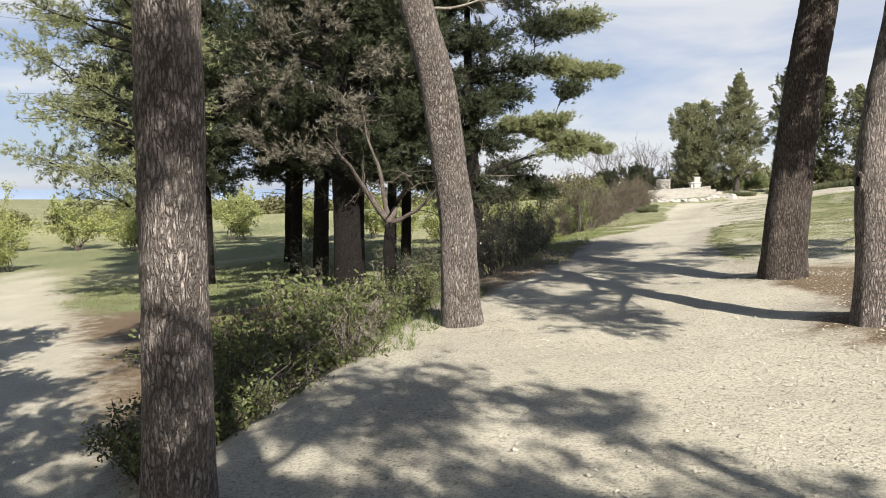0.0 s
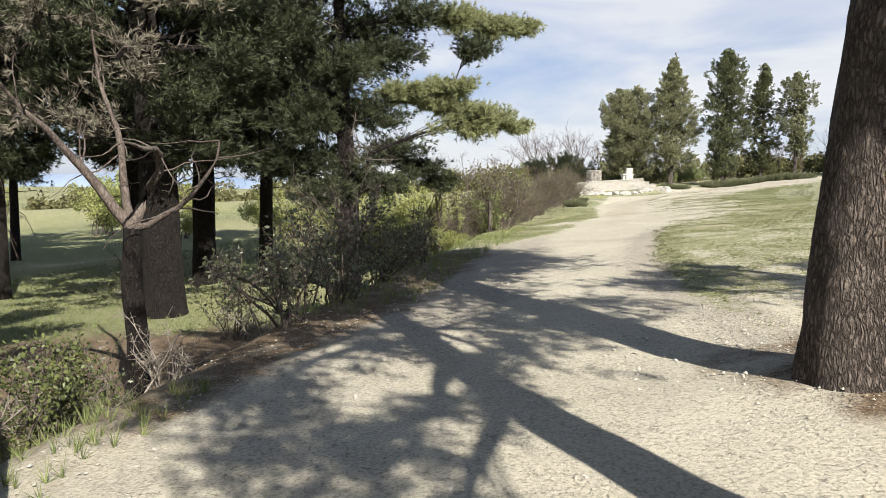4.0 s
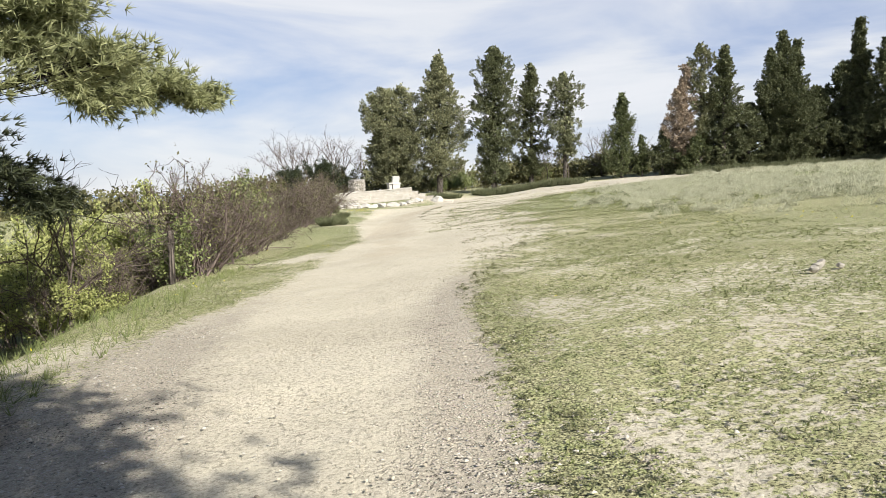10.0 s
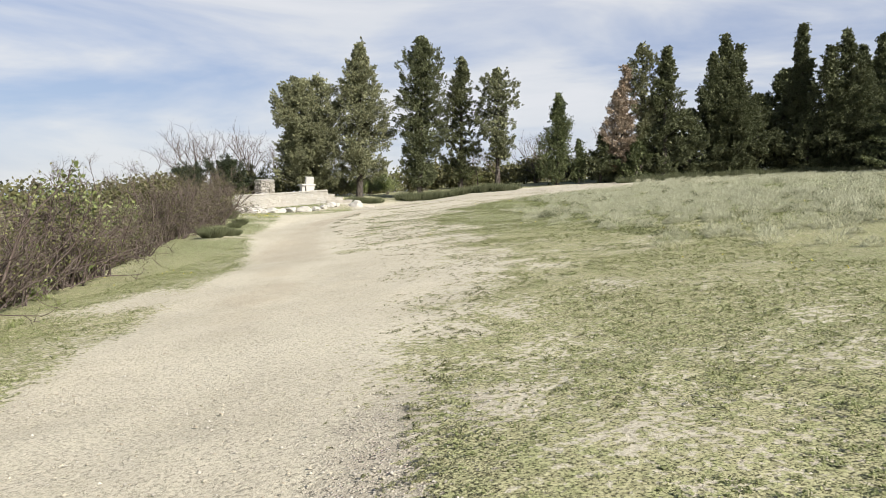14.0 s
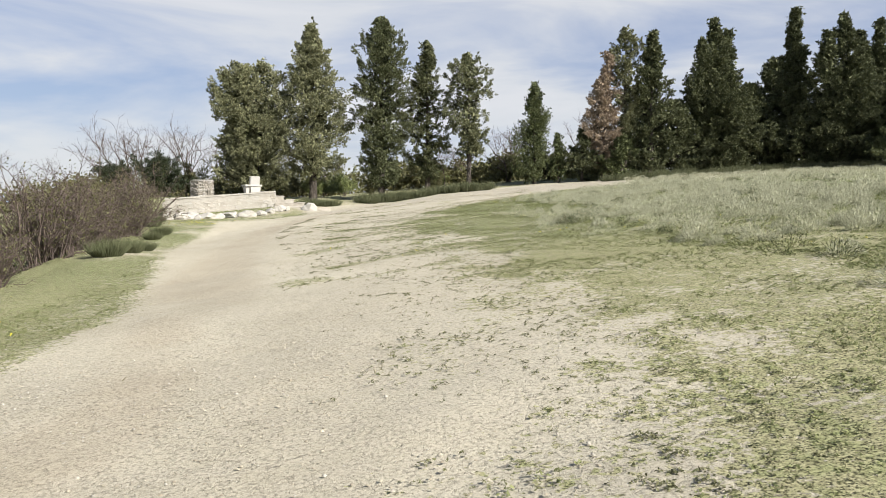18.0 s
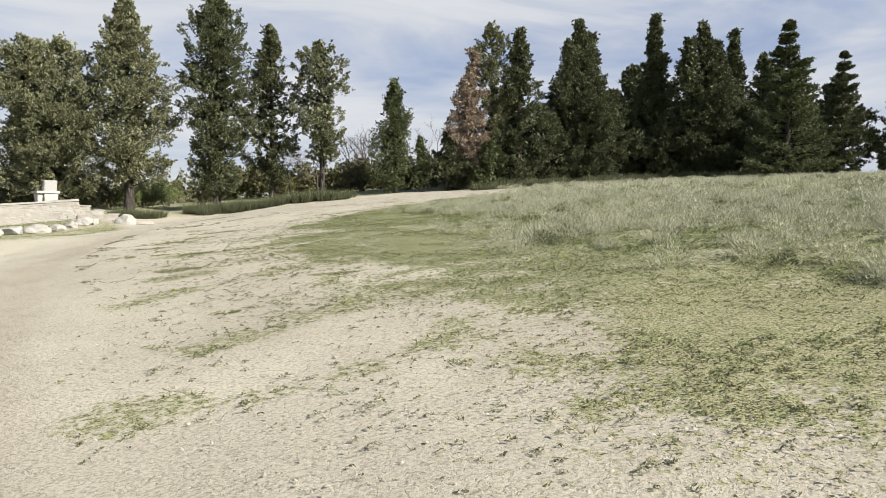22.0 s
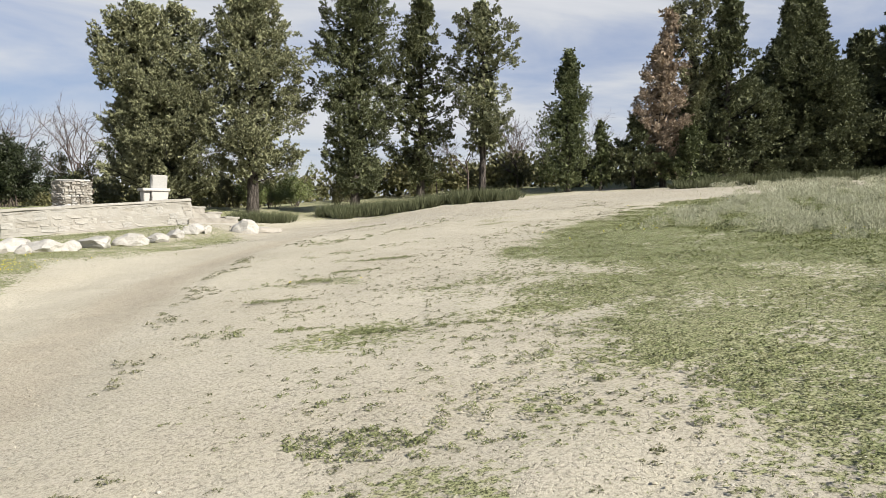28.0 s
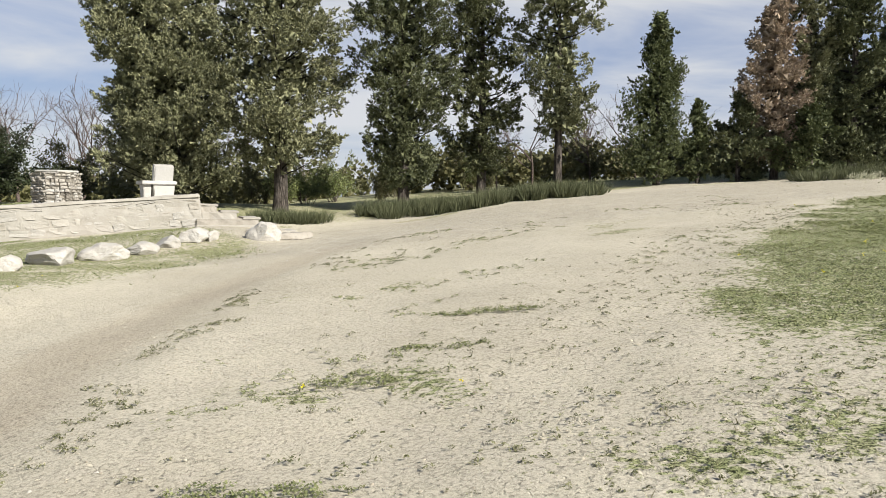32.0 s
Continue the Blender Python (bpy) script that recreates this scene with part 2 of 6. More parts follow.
def ground_material():
    """Soil, gravel, litter and turf. The sheet's attributes say where each grows; noise frays the borders."""
    m, n, l, b = material("ground_soil", 0.96)
    b.inputs["Specular IOR Level"].default_value = 0.12
    v = obj_coord(n, l)

    def mask(name, lo, hi, scale, amount):
        a = n.new("ShaderNodeAttribute")
        a.attribute_name = name
        f = noise_tex(n, l, scale, 6.0, v, 0.65)
        s = n.new("ShaderNodeMath")
        s.operation = "MULTIPLY_ADD"
        s.inputs[1].default_value = amount
        l.new(f.outputs["Fac"], s.inputs[0])
        k = n.new("ShaderNodeMath")
        k.operation = "SUBTRACT"
        k.inputs[1].default_value = amount * 0.5
        l.new(a.outputs["Fac"], k.inputs[0])
        l.new(k.outputs[0], s.inputs[2])
        return ramp(n, l, s.outputs[0], (lo, 0.0), (hi, 1.0))

    fine = noise_tex(n, l, 42.0, 8.0, v, 0.7)
    mid = noise_tex(n, l, 5.0, 6.0, v, 0.6)
    wide = noise_tex(n, l, 0.55, 4.0, v)
    soil = ramp(n, l, wide.outputs["Fac"], (0.3, (0.45, 0.41, 0.315)), (0.7, (0.56, 0.52, 0.41)))
    soil = mix(n, l, ramp(n, l, mid.outputs["Fac"], (0.35, 0.0), (0.75, 0.6)), soil, (0.517, 0.471, 0.385))
    # pebbles
    peb = n.new("ShaderNodeTexVoronoi")
    peb.inputs["Scale"].default_value = 46.0
    l.new(v, peb.inputs["Vector"])
    stone = ramp(n, l, peb.outputs["Distance"], (0.16, 1.0), (0.42, 0.0))
    peb_tone = mix(n, l, 0.5, mix(n, l, 0.22, (0.459, 0.426, 0.369), peb.outputs["Color"], "OVERLAY"), (0.508, 0.476, 0.41))
    grav = mask("gravel", 0.35, 0.75, 3.0, 0.9)
    grav_soil = mix(n, l, stone, (0.40, 0.36, 0.287), peb_tone)
    base = mix(n, l, grav, soil, grav_soil)
    lit = mask("litter", 0.35, 0.7, 2.6, 0.9)
    litter = ramp(n, l, fine.outputs["Fac"], (0.3, (0.082, 0.0574, 0.0369)), (0.6, (0.221, 0.164, 0.107)), (0.8, (0.344, 0.287, 0.205)))
    base = mix(n, l, lit, base, litter)
    turf = mask("turf", 0.44, 0.56, 15.0, 2.3)
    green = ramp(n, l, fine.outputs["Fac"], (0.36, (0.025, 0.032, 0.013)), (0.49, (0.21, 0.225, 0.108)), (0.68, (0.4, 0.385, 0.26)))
    country = noise_tex(n, l, 0.035, 3.0, v)
    green = mix(n, l, ramp(n, l, country.outputs["Fac"], (0.42, 0.0), (0.56, 0.7)), green, (0.36, 0.335, 0.2))
    # small gaps between the leaves: thatch, and shade painted into the colour
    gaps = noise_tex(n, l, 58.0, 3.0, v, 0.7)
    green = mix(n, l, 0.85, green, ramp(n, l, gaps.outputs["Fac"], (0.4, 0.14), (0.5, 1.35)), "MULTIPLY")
    patch = noise_tex(n, l, 7.0, 4.0, v, 0.6)
    green = mix(n, l, ramp(n, l, patch.outputs["Fac"], (0.45, 0.0), (0.62, 0.4)), green, mix(n, l, 1.0, green, (0.62, 0.78, 0.5), "MULTIPLY"))
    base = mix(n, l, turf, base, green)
    rose = mask("clay", 0.4, 0.8, 1.4, 0.6)
    base = mix(n, l, mix(n, l, 1.0, rose, 0.28, "MULTIPLY"), base, (0.36, 0.29, 0.205))
    base = mix(n, l, 0.5, base, ramp(n, l, fine.outputs["Fac"], (0.36, 0.28), (0.54, 1.14)), "MULTIPLY")
    # crumbs of soil and grit; weed specks and shaded gaps are painted dark
    crumb = n.new("ShaderNodeTexVoronoi")
    crumb.inputs["Scale"].default_value = 95.0
    l.new(v, crumb.inputs["Vector"])
    clod = noise_tex(n, l, 24.0, 4.0, v, 0.7)
    pits = ramp(n, l, clod.outputs["Fac"], (0.30, 0.6), (0.43, 1.0))
    grit = noise_tex(n, l, 30.0, 3.0, v, 0.6)
    pits = mix(n, l, 1.0, pits, ramp(n, l, grit.outputs["Fac"], (0.36, 0.15), (0.42, 1.0)), "MULTIPLY")
    rough_ = ramp(n, l, noise_tex(n, l, 0.9, 4.0, v, 0.6).outputs["Fac"], (0.38, 0.3), (0.6, 1.1))
    base = mix(n, l, mix(n, l, 1.0, mix(n, l, 0.5, grav, 0.6), rough_, "MULTIPLY"), base, pits, "MULTIPLY")
    base = mix(n, l, 0.16, base, ramp(n, l, crumb.outputs["Distance"], (0.2, 1.12), (0.62, 0.4)), "MULTIPLY")
    l.new(base, b.inputs["Base Color"])
    h = mix(n, l, 0.75, mix(n, l, 1.0, mix(n, l, 1.0, stone, grav, "MULTIPLY"), 0.6, "MULTIPLY"), fine.outputs["Color"], "ADD")
    h = mix(n, l, 0.6, h, mid.outputs["Color"], "ADD")
    bump(n, l, b, mix(n, l, 0.4, h, pits, "ADD"), 0.75, 0.022)
    return m


def stone_material(name, a, c, stain, rough=0.9, scale=4.0):
    m, n, l, b = material(name, rough)
    v = obj_coord(n, l)
    o = n.new("ShaderNodeObjectInfo")
    k = noise_tex(n, l, scale, 8.0, v, 0.65)
    tone = ramp(n, l, k.outputs["Fac"], (0.3, a), (0.7, c))
    tone = mix(n, l, 0.25, tone, ramp(n, l, o.outputs["Random"], (0.0, 0.55), (1.0, 1.1)), "MULTIPLY")
    sp = noise_tex(n, l, scale * 2.2, 6.0, v, 0.7)
    tone = mix(n, l, ramp(n, l, sp.outputs["Fac"], (0.55, 0.0), (0.72, 0.7)), tone, stain)
    l.new(tone, b.inputs["Base Color"])
    f = noise_tex(n, l, scale * 9, 6.0, v, 0.7)
    bump(n, l, b, mix(n, l, 0.5, k.outputs["Color"], f.outputs["Color"], "ADD"), 0.6, 0.03)
    return m


GROUND = ground_material()
LIMESTONE = stone_material("white_limestone", (0.372, 0.351, 0.311), (0.456, 0.438, 0.402), (0.204, 0.192, 0.169))
RUBBLE = stone_material("rubble_stone", (0.303, 0.276, 0.234), (0.4, 0.376, 0.328), (0.182, 0.164, 0.133))
MORTAR = stone_material("lime_mortar", (0.343, 0.318, 0.274), (0.436, 0.417, 0.374), (0.237, 0.218, 0.187), 0.95, 2.0)
CAST = stone_material("cast_stone", (0.432, 0.418, 0.383), (0.488, 0.474, 0.439), (0.348, 0.335, 0.307), 0.8, 3.0)
PANEL = stone_material("panel_face", (0.377, 0.369, 0.344), (0.426, 0.418, 0.394), (0.295, 0.287, 0.271), 0.6, 6.0)
PEBBLE = leaf_material("gravel_pebble", (0.27, 0.245, 0.2), (0.52, 0.49, 0.425), 0.95, 0.0, 0.1)
CLOD = leaf_material("soil_clod", (0.25, 0.215, 0.16), (0.54, 0.49, 0.385), 0.95, 0.0, 0.1)


# ---- ground ----
def smooth(a, b, v):
    t = np.clip((np.asarray(v, float) - a) / (b - a), 0, 1)
    return t * t * (3 - 2 * t)


def spline(v, ys, xs):
    """A smooth line through knots."""
    g = np.linspace(ys[0], ys[-1], 400)
    w = np.interp(g, ys, xs)
    k = np.hanning(25)
    k /= k.sum()
    w = np.convolve(np.pad(w, 12, mode="edge"), k, "valid")
    return np.interp(v, g, w)


def path_x(y):
    y = np.clip(y, -6, 75)
    return 0.0042 * y * y + 0.21 * y


def edge_x(y):
    """The crest of the bank, on the valley side of the track."""
    return spline(y, (-20, 3, 7, 10, 13, 15, 17.5, 21, 24, 27, 31, 35, 40, 43.5, 47.7, 53.3, 58, 64, 80, 120),
                  (-1.9, -1.5, -0.85, 0.0, 0.8, 1.5, 2.3, 3.3, 4.15, 4.75, 6.0, 7.3, 9.1, 10.6, 12.1, 14.3, 15.9, 16.6, 17.5, 20))


def rut_x(y):
    """The upper rim of the sunken part of the track."""
    return spline(y, (30, 38, 42, 45, 49, 54.5, 58, 60), (11.2, 13.2, 15.2, 16.3, 18.0, 21.0, 24.2, 26.5))


def height(x, y):
    x, y = np.asarray(x, float), np.asarray(y, float)
    along = spline(np.clip(y, 0, 75), (0, 4, 8, 12, 16, 20, 25, 30, 40, 50, 65, 75), (-0.13, -0.1, -0.01, 0.1, 0.235, 0.315, 0.29, 0.312, 0.508, 0.986, 1.87, 2.72))
    d = x - path_x(y)
    slope = 0.113 - 0.039 * np.clip(y / 75, 0, 1)
    right = slope * 46 * np.tanh(np.maximum(d, 0) / 46) + (np.interp(y, (4, 20, 30, 43, 58, 75), (0.076, 0.087, 0.098, 0.108, 0.109, 0.1)) - slope) * 7 * np.tanh(np.maximum(d, 0) / 7)
    left = np.maximum(np.minimum(d, 0), -6) * np.interp(y, (4, 20, 30, 43, 58, 75), (0.06, 0.075, 0.08, 0.087, 0.1, 0.1))
    z = along + right + left + 0.26 * np.exp(-((x - 12.4) / 1.6) ** 2 - ((y - 44.5) / 4.0) ** 2)
    z = z - 2.5 * smooth(80, 140, y) - 0.22 * smooth(59, 64, y) * (1 - smooth(-2, 3, d)) * (1 - smooth(67, 70, y))
    z = z - 3.0 * smooth(70, 200, d)
    u = edge_x(y) - x
    low = 1.15 - 0.35 * smooth(25, 45, y)
    z = z - low * smooth(-0.1, 2.3, u) - 0.055 * np.clip(u - 2.0, 0, 70) - 0.022 * np.clip(u - 72, 0, 300)
    # the soil before the platform's wall
    lx, ly = (x - 18.85) * 0.9636 - (y - 68.75) * 0.2672, (x - 18.85) * 0.2672 + (y - 68.75) * 0.9636
    foot = 1.0 + 0.08 * np.clip(lx, -2, 7)
    live = smooth(-7.0, -2.5, ly) * (1 - smooth(2, 6, ly)) * smooth(-5, -1, lx) * (1 - smooth(5.5, 9.5, lx))
    z = z + (foot - z) * live
    r = rut_x(np.clip(y, 30, 60)) - x
    live = smooth(33, 40, y) * (1 - smooth(56, 62, y))
    z = z - 0.09 * live * smooth(-0.3, 1.3, r) * (1 - smooth(2.6, 4.4, r))
    # shoulders of the gravel at the start and small swells
    near = np.exp(-((y - 22) / 40) ** 2 - (d / 30) ** 2)
    z = z + near * 0.03 * np.sin(1.1 * x + 0.7 * y) * np.sin(0.8 * y - 0.5 * x)
    z = z + 0.16 * np.exp(-(((x - 4.5) / 0.9) ** 2 + ((y - 7.0) / 1.0) ** 2)) + 0.12 * np.exp(-(((x - 4.8) / 0.8) ** 2 + ((y - 10.2) / 0.9) ** 2))
    return z


def height1(x, y):
    return float(height(np.array([x]), np.array([y]))[0])


def fast_mesh(name, verts, tris, mats, quads=None, slot=None):
    """A mesh from arrays of corners and of triangles or quads."""
    me = bpy.data.meshes.new(name)
    verts = np.asarray(verts, np.float32)
    faces = np.asarray(tris if quads is None else quads, np.int32)
    k = faces.shape[1]
    me.vertices.add(len(verts))
    me.vertices.foreach_set("co", verts.ravel())
    me.loops.add(faces.size)
    me.loops.foreach_set("vertex_index", faces.ravel())
    me.polygons.add(len(faces))
    me.polygons.foreach_set("loop_start", np.arange(0, faces.size, k, dtype=np.int32))
    me.polygons.foreach_set("loop_total", np.full(len(faces), k, np.int32))
    for m in mats if isinstance(mats, (list, tuple)) else [mats]:
        me.materials.append(m)
    if slot is not None:
        me.polygons.foreach_set("material_index", np.asarray(slot, np.int32))
    me.update(calc_edges=True)
    return me


def graded(lo, hi, step, far, grow=1.22):
    v = list(np.arange(lo, hi + step / 2, step))
    s, a = step, lo
    while a > -far:
        s *= grow
        a -= s
        v.insert(0, a)
    s, a = step, hi
    while a < far:
        s *= grow
        a += s
        v.append(a)
    return np.array(v)


def value_noise(x, y, cell, seed):
    """Smooth noise in 0..1 on a lattice of that cell size."""
    g = np.random.RandomState(seed).rand(257, 257)
    u, v = np.asarray(x, float) / cell, np.asarray(y, float) / cell
    i, j = np.floor(u).astype(int), np.floor(v).astype(int)
    fu, fv = u - i, v - j
    fu, fv = fu * fu * (3 - 2 * fu), fv * fv * (3 - 2 * fv)
    i0, j0, i1, j1 = i % 257, j % 257, (i + 1) % 257, (j + 1) % 257
    return (g[i0, j0] * (1 - fu) + g[i1, j0] * fu) * (1 - fv) + (g[i0, j1] * (1 - fu) + g[i1, j1] * fu) * fv


def track_left(y):
    return spline(y, (-10, 2, 8, 14, 18.3, 22.3, 25.5, 29.4, 33, 36.5, 42, 48, 54, 60, 66), (-1.2, -1.0, 0.4, 2.6, 4.2, 4.9, 6.6, 8.4, 9.8, 11.5, 13.0, 14.6, 17.2, 19.5, 20.5))


def track_right(y):
    return spline(y, (-10, 4.5, 14, 17.4, 23, 26, 29.5, 31.7, 33.8, 36.3, 39.5, 43.5, 48.5, 51, 53, 54.5, 60, 66),
                  (3.4, 3.6, 5.3, 6.3, 8.5, 10.4, 13.0, 14.7, 15.6, 16.5, 17.8, 19.4, 22.1, 24.6, 29.5, 34.0, 40.0, 46.0))


def ground_kind(x, y):
    """How much turf, gravel, litter and clay lies at a place: 0..1 each."""
    x, y = np.asarray(x, float), np.asarray(y, float)
    n1 = value_noise(x, y, 1.1, 3) - 0.5
    n2 = value_noise(x, y, 0.37, 4) - 0.5
    n3 = value_noise(x, y, 3.7, 5) - 0.5
    n4 = value_noise(x, y * 1.0, 1.9, 6) - 0.5
    wob = 0.28 * n1 + 0.22 * n2
    a, c = x - track_left(y), track_right(y) - x
    left, right = 1 - smooth(-0.5, 0.35, a + wob), 1 - smooth(-0.25, 0.25, c + wob)
    late = smooth(21, 27, y)
    # past the bend the right border is worn: weeds thin out over some metres
    thin = 0.25 * smooth(-2.6, -0.8, -c + 1.2 * n1 + 1.2 * n2) + 0.75 * smooth(-0.9, 1.3, -c + 0.9 * n1 + 1.1 * n2 + 0.6 * n4)
    right = right * (1 - late) + late * thin
    worn = 0.58 + 0.15 * late + 0.16 * n4 + 0.26 * n1 + 0.36 * n2 + 0.24 * smooth(2.5, 8, -c) + 0.35 * np.exp(-((c + 0.15) / 0.2) ** 2) * (1 - late)
    turf = np.maximum(left * smooth(18.5, 23, y) * (0.62 + 0.55 * n1 + 0.4 * n4 + 0.25 * smooth(0.8, 2.2, -a)), right * np.clip(worn, 0, 1))
    # weeds in drifts on the bare ground beside the sunken track
    drift = smooth(0.24, 0.42, value_noise(x * 0.45 + y * 0.35, y * 1.15 - x * 0.3, 1.0, 8) - 0.42 + 0.3 * n2) * smooth(27, 34, y) * smooth(0.1, 0.8, x - rut_x(np.clip(y, 30, 60))) * 0.56
    turf = np.maximum(turf, drift * (c > 0))
    court = smooth(56.5, 59, y + 0.30 * (x - 26)) * smooth(17, 19, x + 0.2 * (y - 60)) * (1 - smooth(66.0, 67.0, y + 0.12 * (x - 28)))
    court = court * smooth(-0.3, 1.0, (x - 20.5) - 0.35 * (63.5 - y))
    turf = turf * (1 - court)
    # grass before the boulders and on the ground behind the platform
    across = (y - 60.3) - 0.55 * (x - 20.5)
    turf = np.maximum(turf, (0.74 + 0.5 * n1 + 0.4 * n2) * np.exp(-((across - 2.6) / 4.1) ** 6) * (1 - smooth(23.4, 25.0, x)))
    turf = np.maximum(turf, smooth(67.5, 69.5, y + 0.12 * (x - 28) + n1) * (0.72 + 0.4 * n1))
    edge = np.minimum(np.abs(a), np.abs(c + 0.1))
    gravel = np.clip(0.25 + 0.7 * (1 - smooth(0.2, 1.1, edge)) * (a > -1.2) * (c > -0.5), 0, 1) * (1 - 0.7 * late)
    gravel = np.maximum(gravel, 0.5 * court)
    start = 1 - smooth(12.0, 16.5, y + 0.35 * x)
    u = edge_x(y) - x
    turf = turf * (1 - start * smooth(-1.4, -0.5, -u) * 0.9)
    gravel = np.maximum(gravel * (1 - 0.5 * start), 0.36 * start)
    litter = start * smooth(2.3, 3.6, x - 0.17 * y) * 0.76 * (1 - smooth(10.5, 13.5, y)) + 0.55 * np.exp(-(((y - 14.6) / 2.6) ** 2 + ((x - 6.2) / 0.9) ** 2))
    for px_, py_ in ((4.6, 10.2), (4.1, 6.9), (0.4, 9.0)):
        litter = litter + 0.62 * np.exp(-((x - px_) ** 2 + (y - py_) ** 2) / 1.5) * (0.75 + n1 + n2)
    litter = np.clip(litter + 0.8 * smooth(-0.3, 0.7, u + 1.2 * n1) * (1 - smooth(18, 26, y)) * (1 - smooth(7, 12, u)), 0, 1)
    litter = np.maximum(litter, 0.72 * smooth(8, 12, y) * (1 - smooth(20, 24, y)) * smooth(-1.4, -0.5, x - edge_x(y)) * (1 - smooth(-0.9, 0.1, x - track_left(y) + 0.5 * n1)))
    # brown litter under the grove, spread wider to darken ground for its shade
    wood = np.exp(-(((x + 5.0 + 0.1 * (y - 24)) / 10.5) ** 4) - ((y - 24.0) / 14.5) ** 4) * smooth(0.5, 2, u)
    litter = np.maximum(litter, 0.85 * wood + 0.3 * n1 * wood)
    lower = np.exp(-(((x + 3.2 + 0.52 * (y - 4)) / 1.7) ** 2)) * (u > 1) * (1 - smooth(30, 45, y))
    turf = np.where(u > 0, np.maximum(turf * (1 - start), smooth(4, 8, u) * (0.8 + 0.5 * n3) * (1 - wood)), turf) * (1 - lower)
    litter = litter * (1 - lower)
    worn_lane = np.exp(-((x - track_left(y) - 1.25 + 0.5 * n3) / 0.75) ** 2) * smooth(25, 29, y) * (1 - smooth(38, 43, y))
    clay = np.clip(worn_lane * (0.75 + n1) + np.exp(-((x - rut_x(np.clip(y, 30, 60)) + 1.0) / 0.9) ** 2) * smooth(35, 40, y) * (1 - smooth(57, 62, y)) + 0.2 * court, 0, 1)
    return turf, gravel, litter, clay


def build_ground():
    xs, ys = graded(-9, 34, 0.2, 3600), graded(-3, 70, 0.2, 3600)
    gx, gy = np.meshgrid(xs, ys, indexing="ij")
    x, y = gx.ravel(), gy.ravel()
    z = height(x, y)
    close = (np.abs(x - 12) < 25) & (y > -4) & (y < 72)
    z = z + np.where(close, 0.035 * (value_noise(x, y, 0.9, 11) - 0.5) + 0.025 * (value_noise(x, y, 0.41, 12) - 0.5), 0)
    i = np.arange(len(xs) * len(ys)).reshape(len(xs), len(ys))
    q = np.stack([i[:-1, :-1], i[1:, :-1], i[1:, 1:], i[:-1, 1:]], -1).reshape(-1, 4)
    me = fast_mesh("ground", np.stack([x, y, z], -1), None, GROUND, quads=q)
    for key, val in zip(("turf", "gravel", "litter", "clay"), ground_kind(x, y)):
        me.attributes.new(key, "FLOAT", "POINT").data.foreach_set("value", val.astype(np.float32))
    me.polygons.foreach_set("use_smooth", np.ones(len(q), bool))
    return tagged(new("ground", me), "pale gravel track, bare soil and short green meadow", "ground", kind="structure")


build_ground()


# ---- plants: shapes ----
def part(name, me, parent, label=""):
    ob = new(name, me)
    ob.parent = parent
    if label:
        tagged(ob, label)
    return ob


def thing(name, x, y, z=None, turn=0.0, size=1.0):
    ob = new(name)
    ob.empty_display_size = 0.1
    ob.matrix_basis = pose(x, y, height1(x, y) if z is None else z, 0, 0, turn) @ Matrix.Scale(size, 4)
    return ob


def tube(points, radii, sides=7):
    """A tapered round limb through points."""
    p, r = np.asarray(points, float), np.asarray(radii, float)
    d = np.gradient(p, axis=0)
    d /= np.linalg.norm(d, axis=1, keepdims=True) + 1e-9
    ref = np.where(np.abs(d[:, 2:3]) > 0.9, [[1.0, 0, 0]], [[0, 0, 1.0]])
    u = np.cross(d, ref)
    u /= np.linalg.norm(u, axis=1, keepdims=True) + 1e-9
    w = np.cross(d, u)
    a = np.arange(sides) * 2 * np.pi / sides
    v = p[:, None] + r[:, None, None] * (np.cos(a)[None, :, None] * u[:, None] + np.sin(a)[None, :, None] * w[:, None])
    n = len(p)
    i = np.arange(n * sides).reshape(n, sides)
    j = np.roll(i, -1, 1)
    q = np.stack([i[:-1], j[:-1], j[1:], i[1:]], -1).reshape(-1, 4)
    t = np.concatenate([q[:, [0, 1, 2]], q[:, [0, 2, 3]]])
    return v.reshape(-1, 3), t


def gather(pieces):
    vs, ts, k = [], [], 0
    for v, t in pieces:
        vs.append(v)
        ts.append(t + k)
        k += len(v)
    return np.concatenate(vs), np.concatenate(ts)


def bend(rng, a, d, length, steps, wander, lift=0.0):
    """A wandering line that starts at a along d."""
    p, d = [np.array(a, float)], np.array(d, float)
    for _ in range(steps):
        d = d + rng.normal(0, wander, 3) + [0, 0, lift]
        d /= np.linalg.norm(d)
        p.append(p[-1] + d * length / steps)
    return np.array(p)


def blades(rng, at, way, count, length, width, spread, droop=0.0):
    """At every place a tuft of thin three-cornered blades that fan out about a way."""
    n = len(at)
    o = np.repeat(np.asarray(at, float), count, 0)
    w = np.repeat(np.asarray(way, float), count, 0) + rng.normal(0, spread, (n * count, 3))
    w[:, 2] -= droop
    w /= np.linalg.norm(w, axis=1, keepdims=True) + 1e-9
    ln = (length * rng.uniform(0.65, 1.25, n * count))[:, None]
    s = np.cross(w, rng.normal(0, 1, (n * count, 3)))
    s /= np.linalg.norm(s, axis=1, keepdims=True) + 1e-9
    s = s * width / 2
    v = np.stack([o - s, o + s, o + w * ln], 1).reshape(-1, 3)
    return v, np.arange(len(v)).reshape(-1, 3)


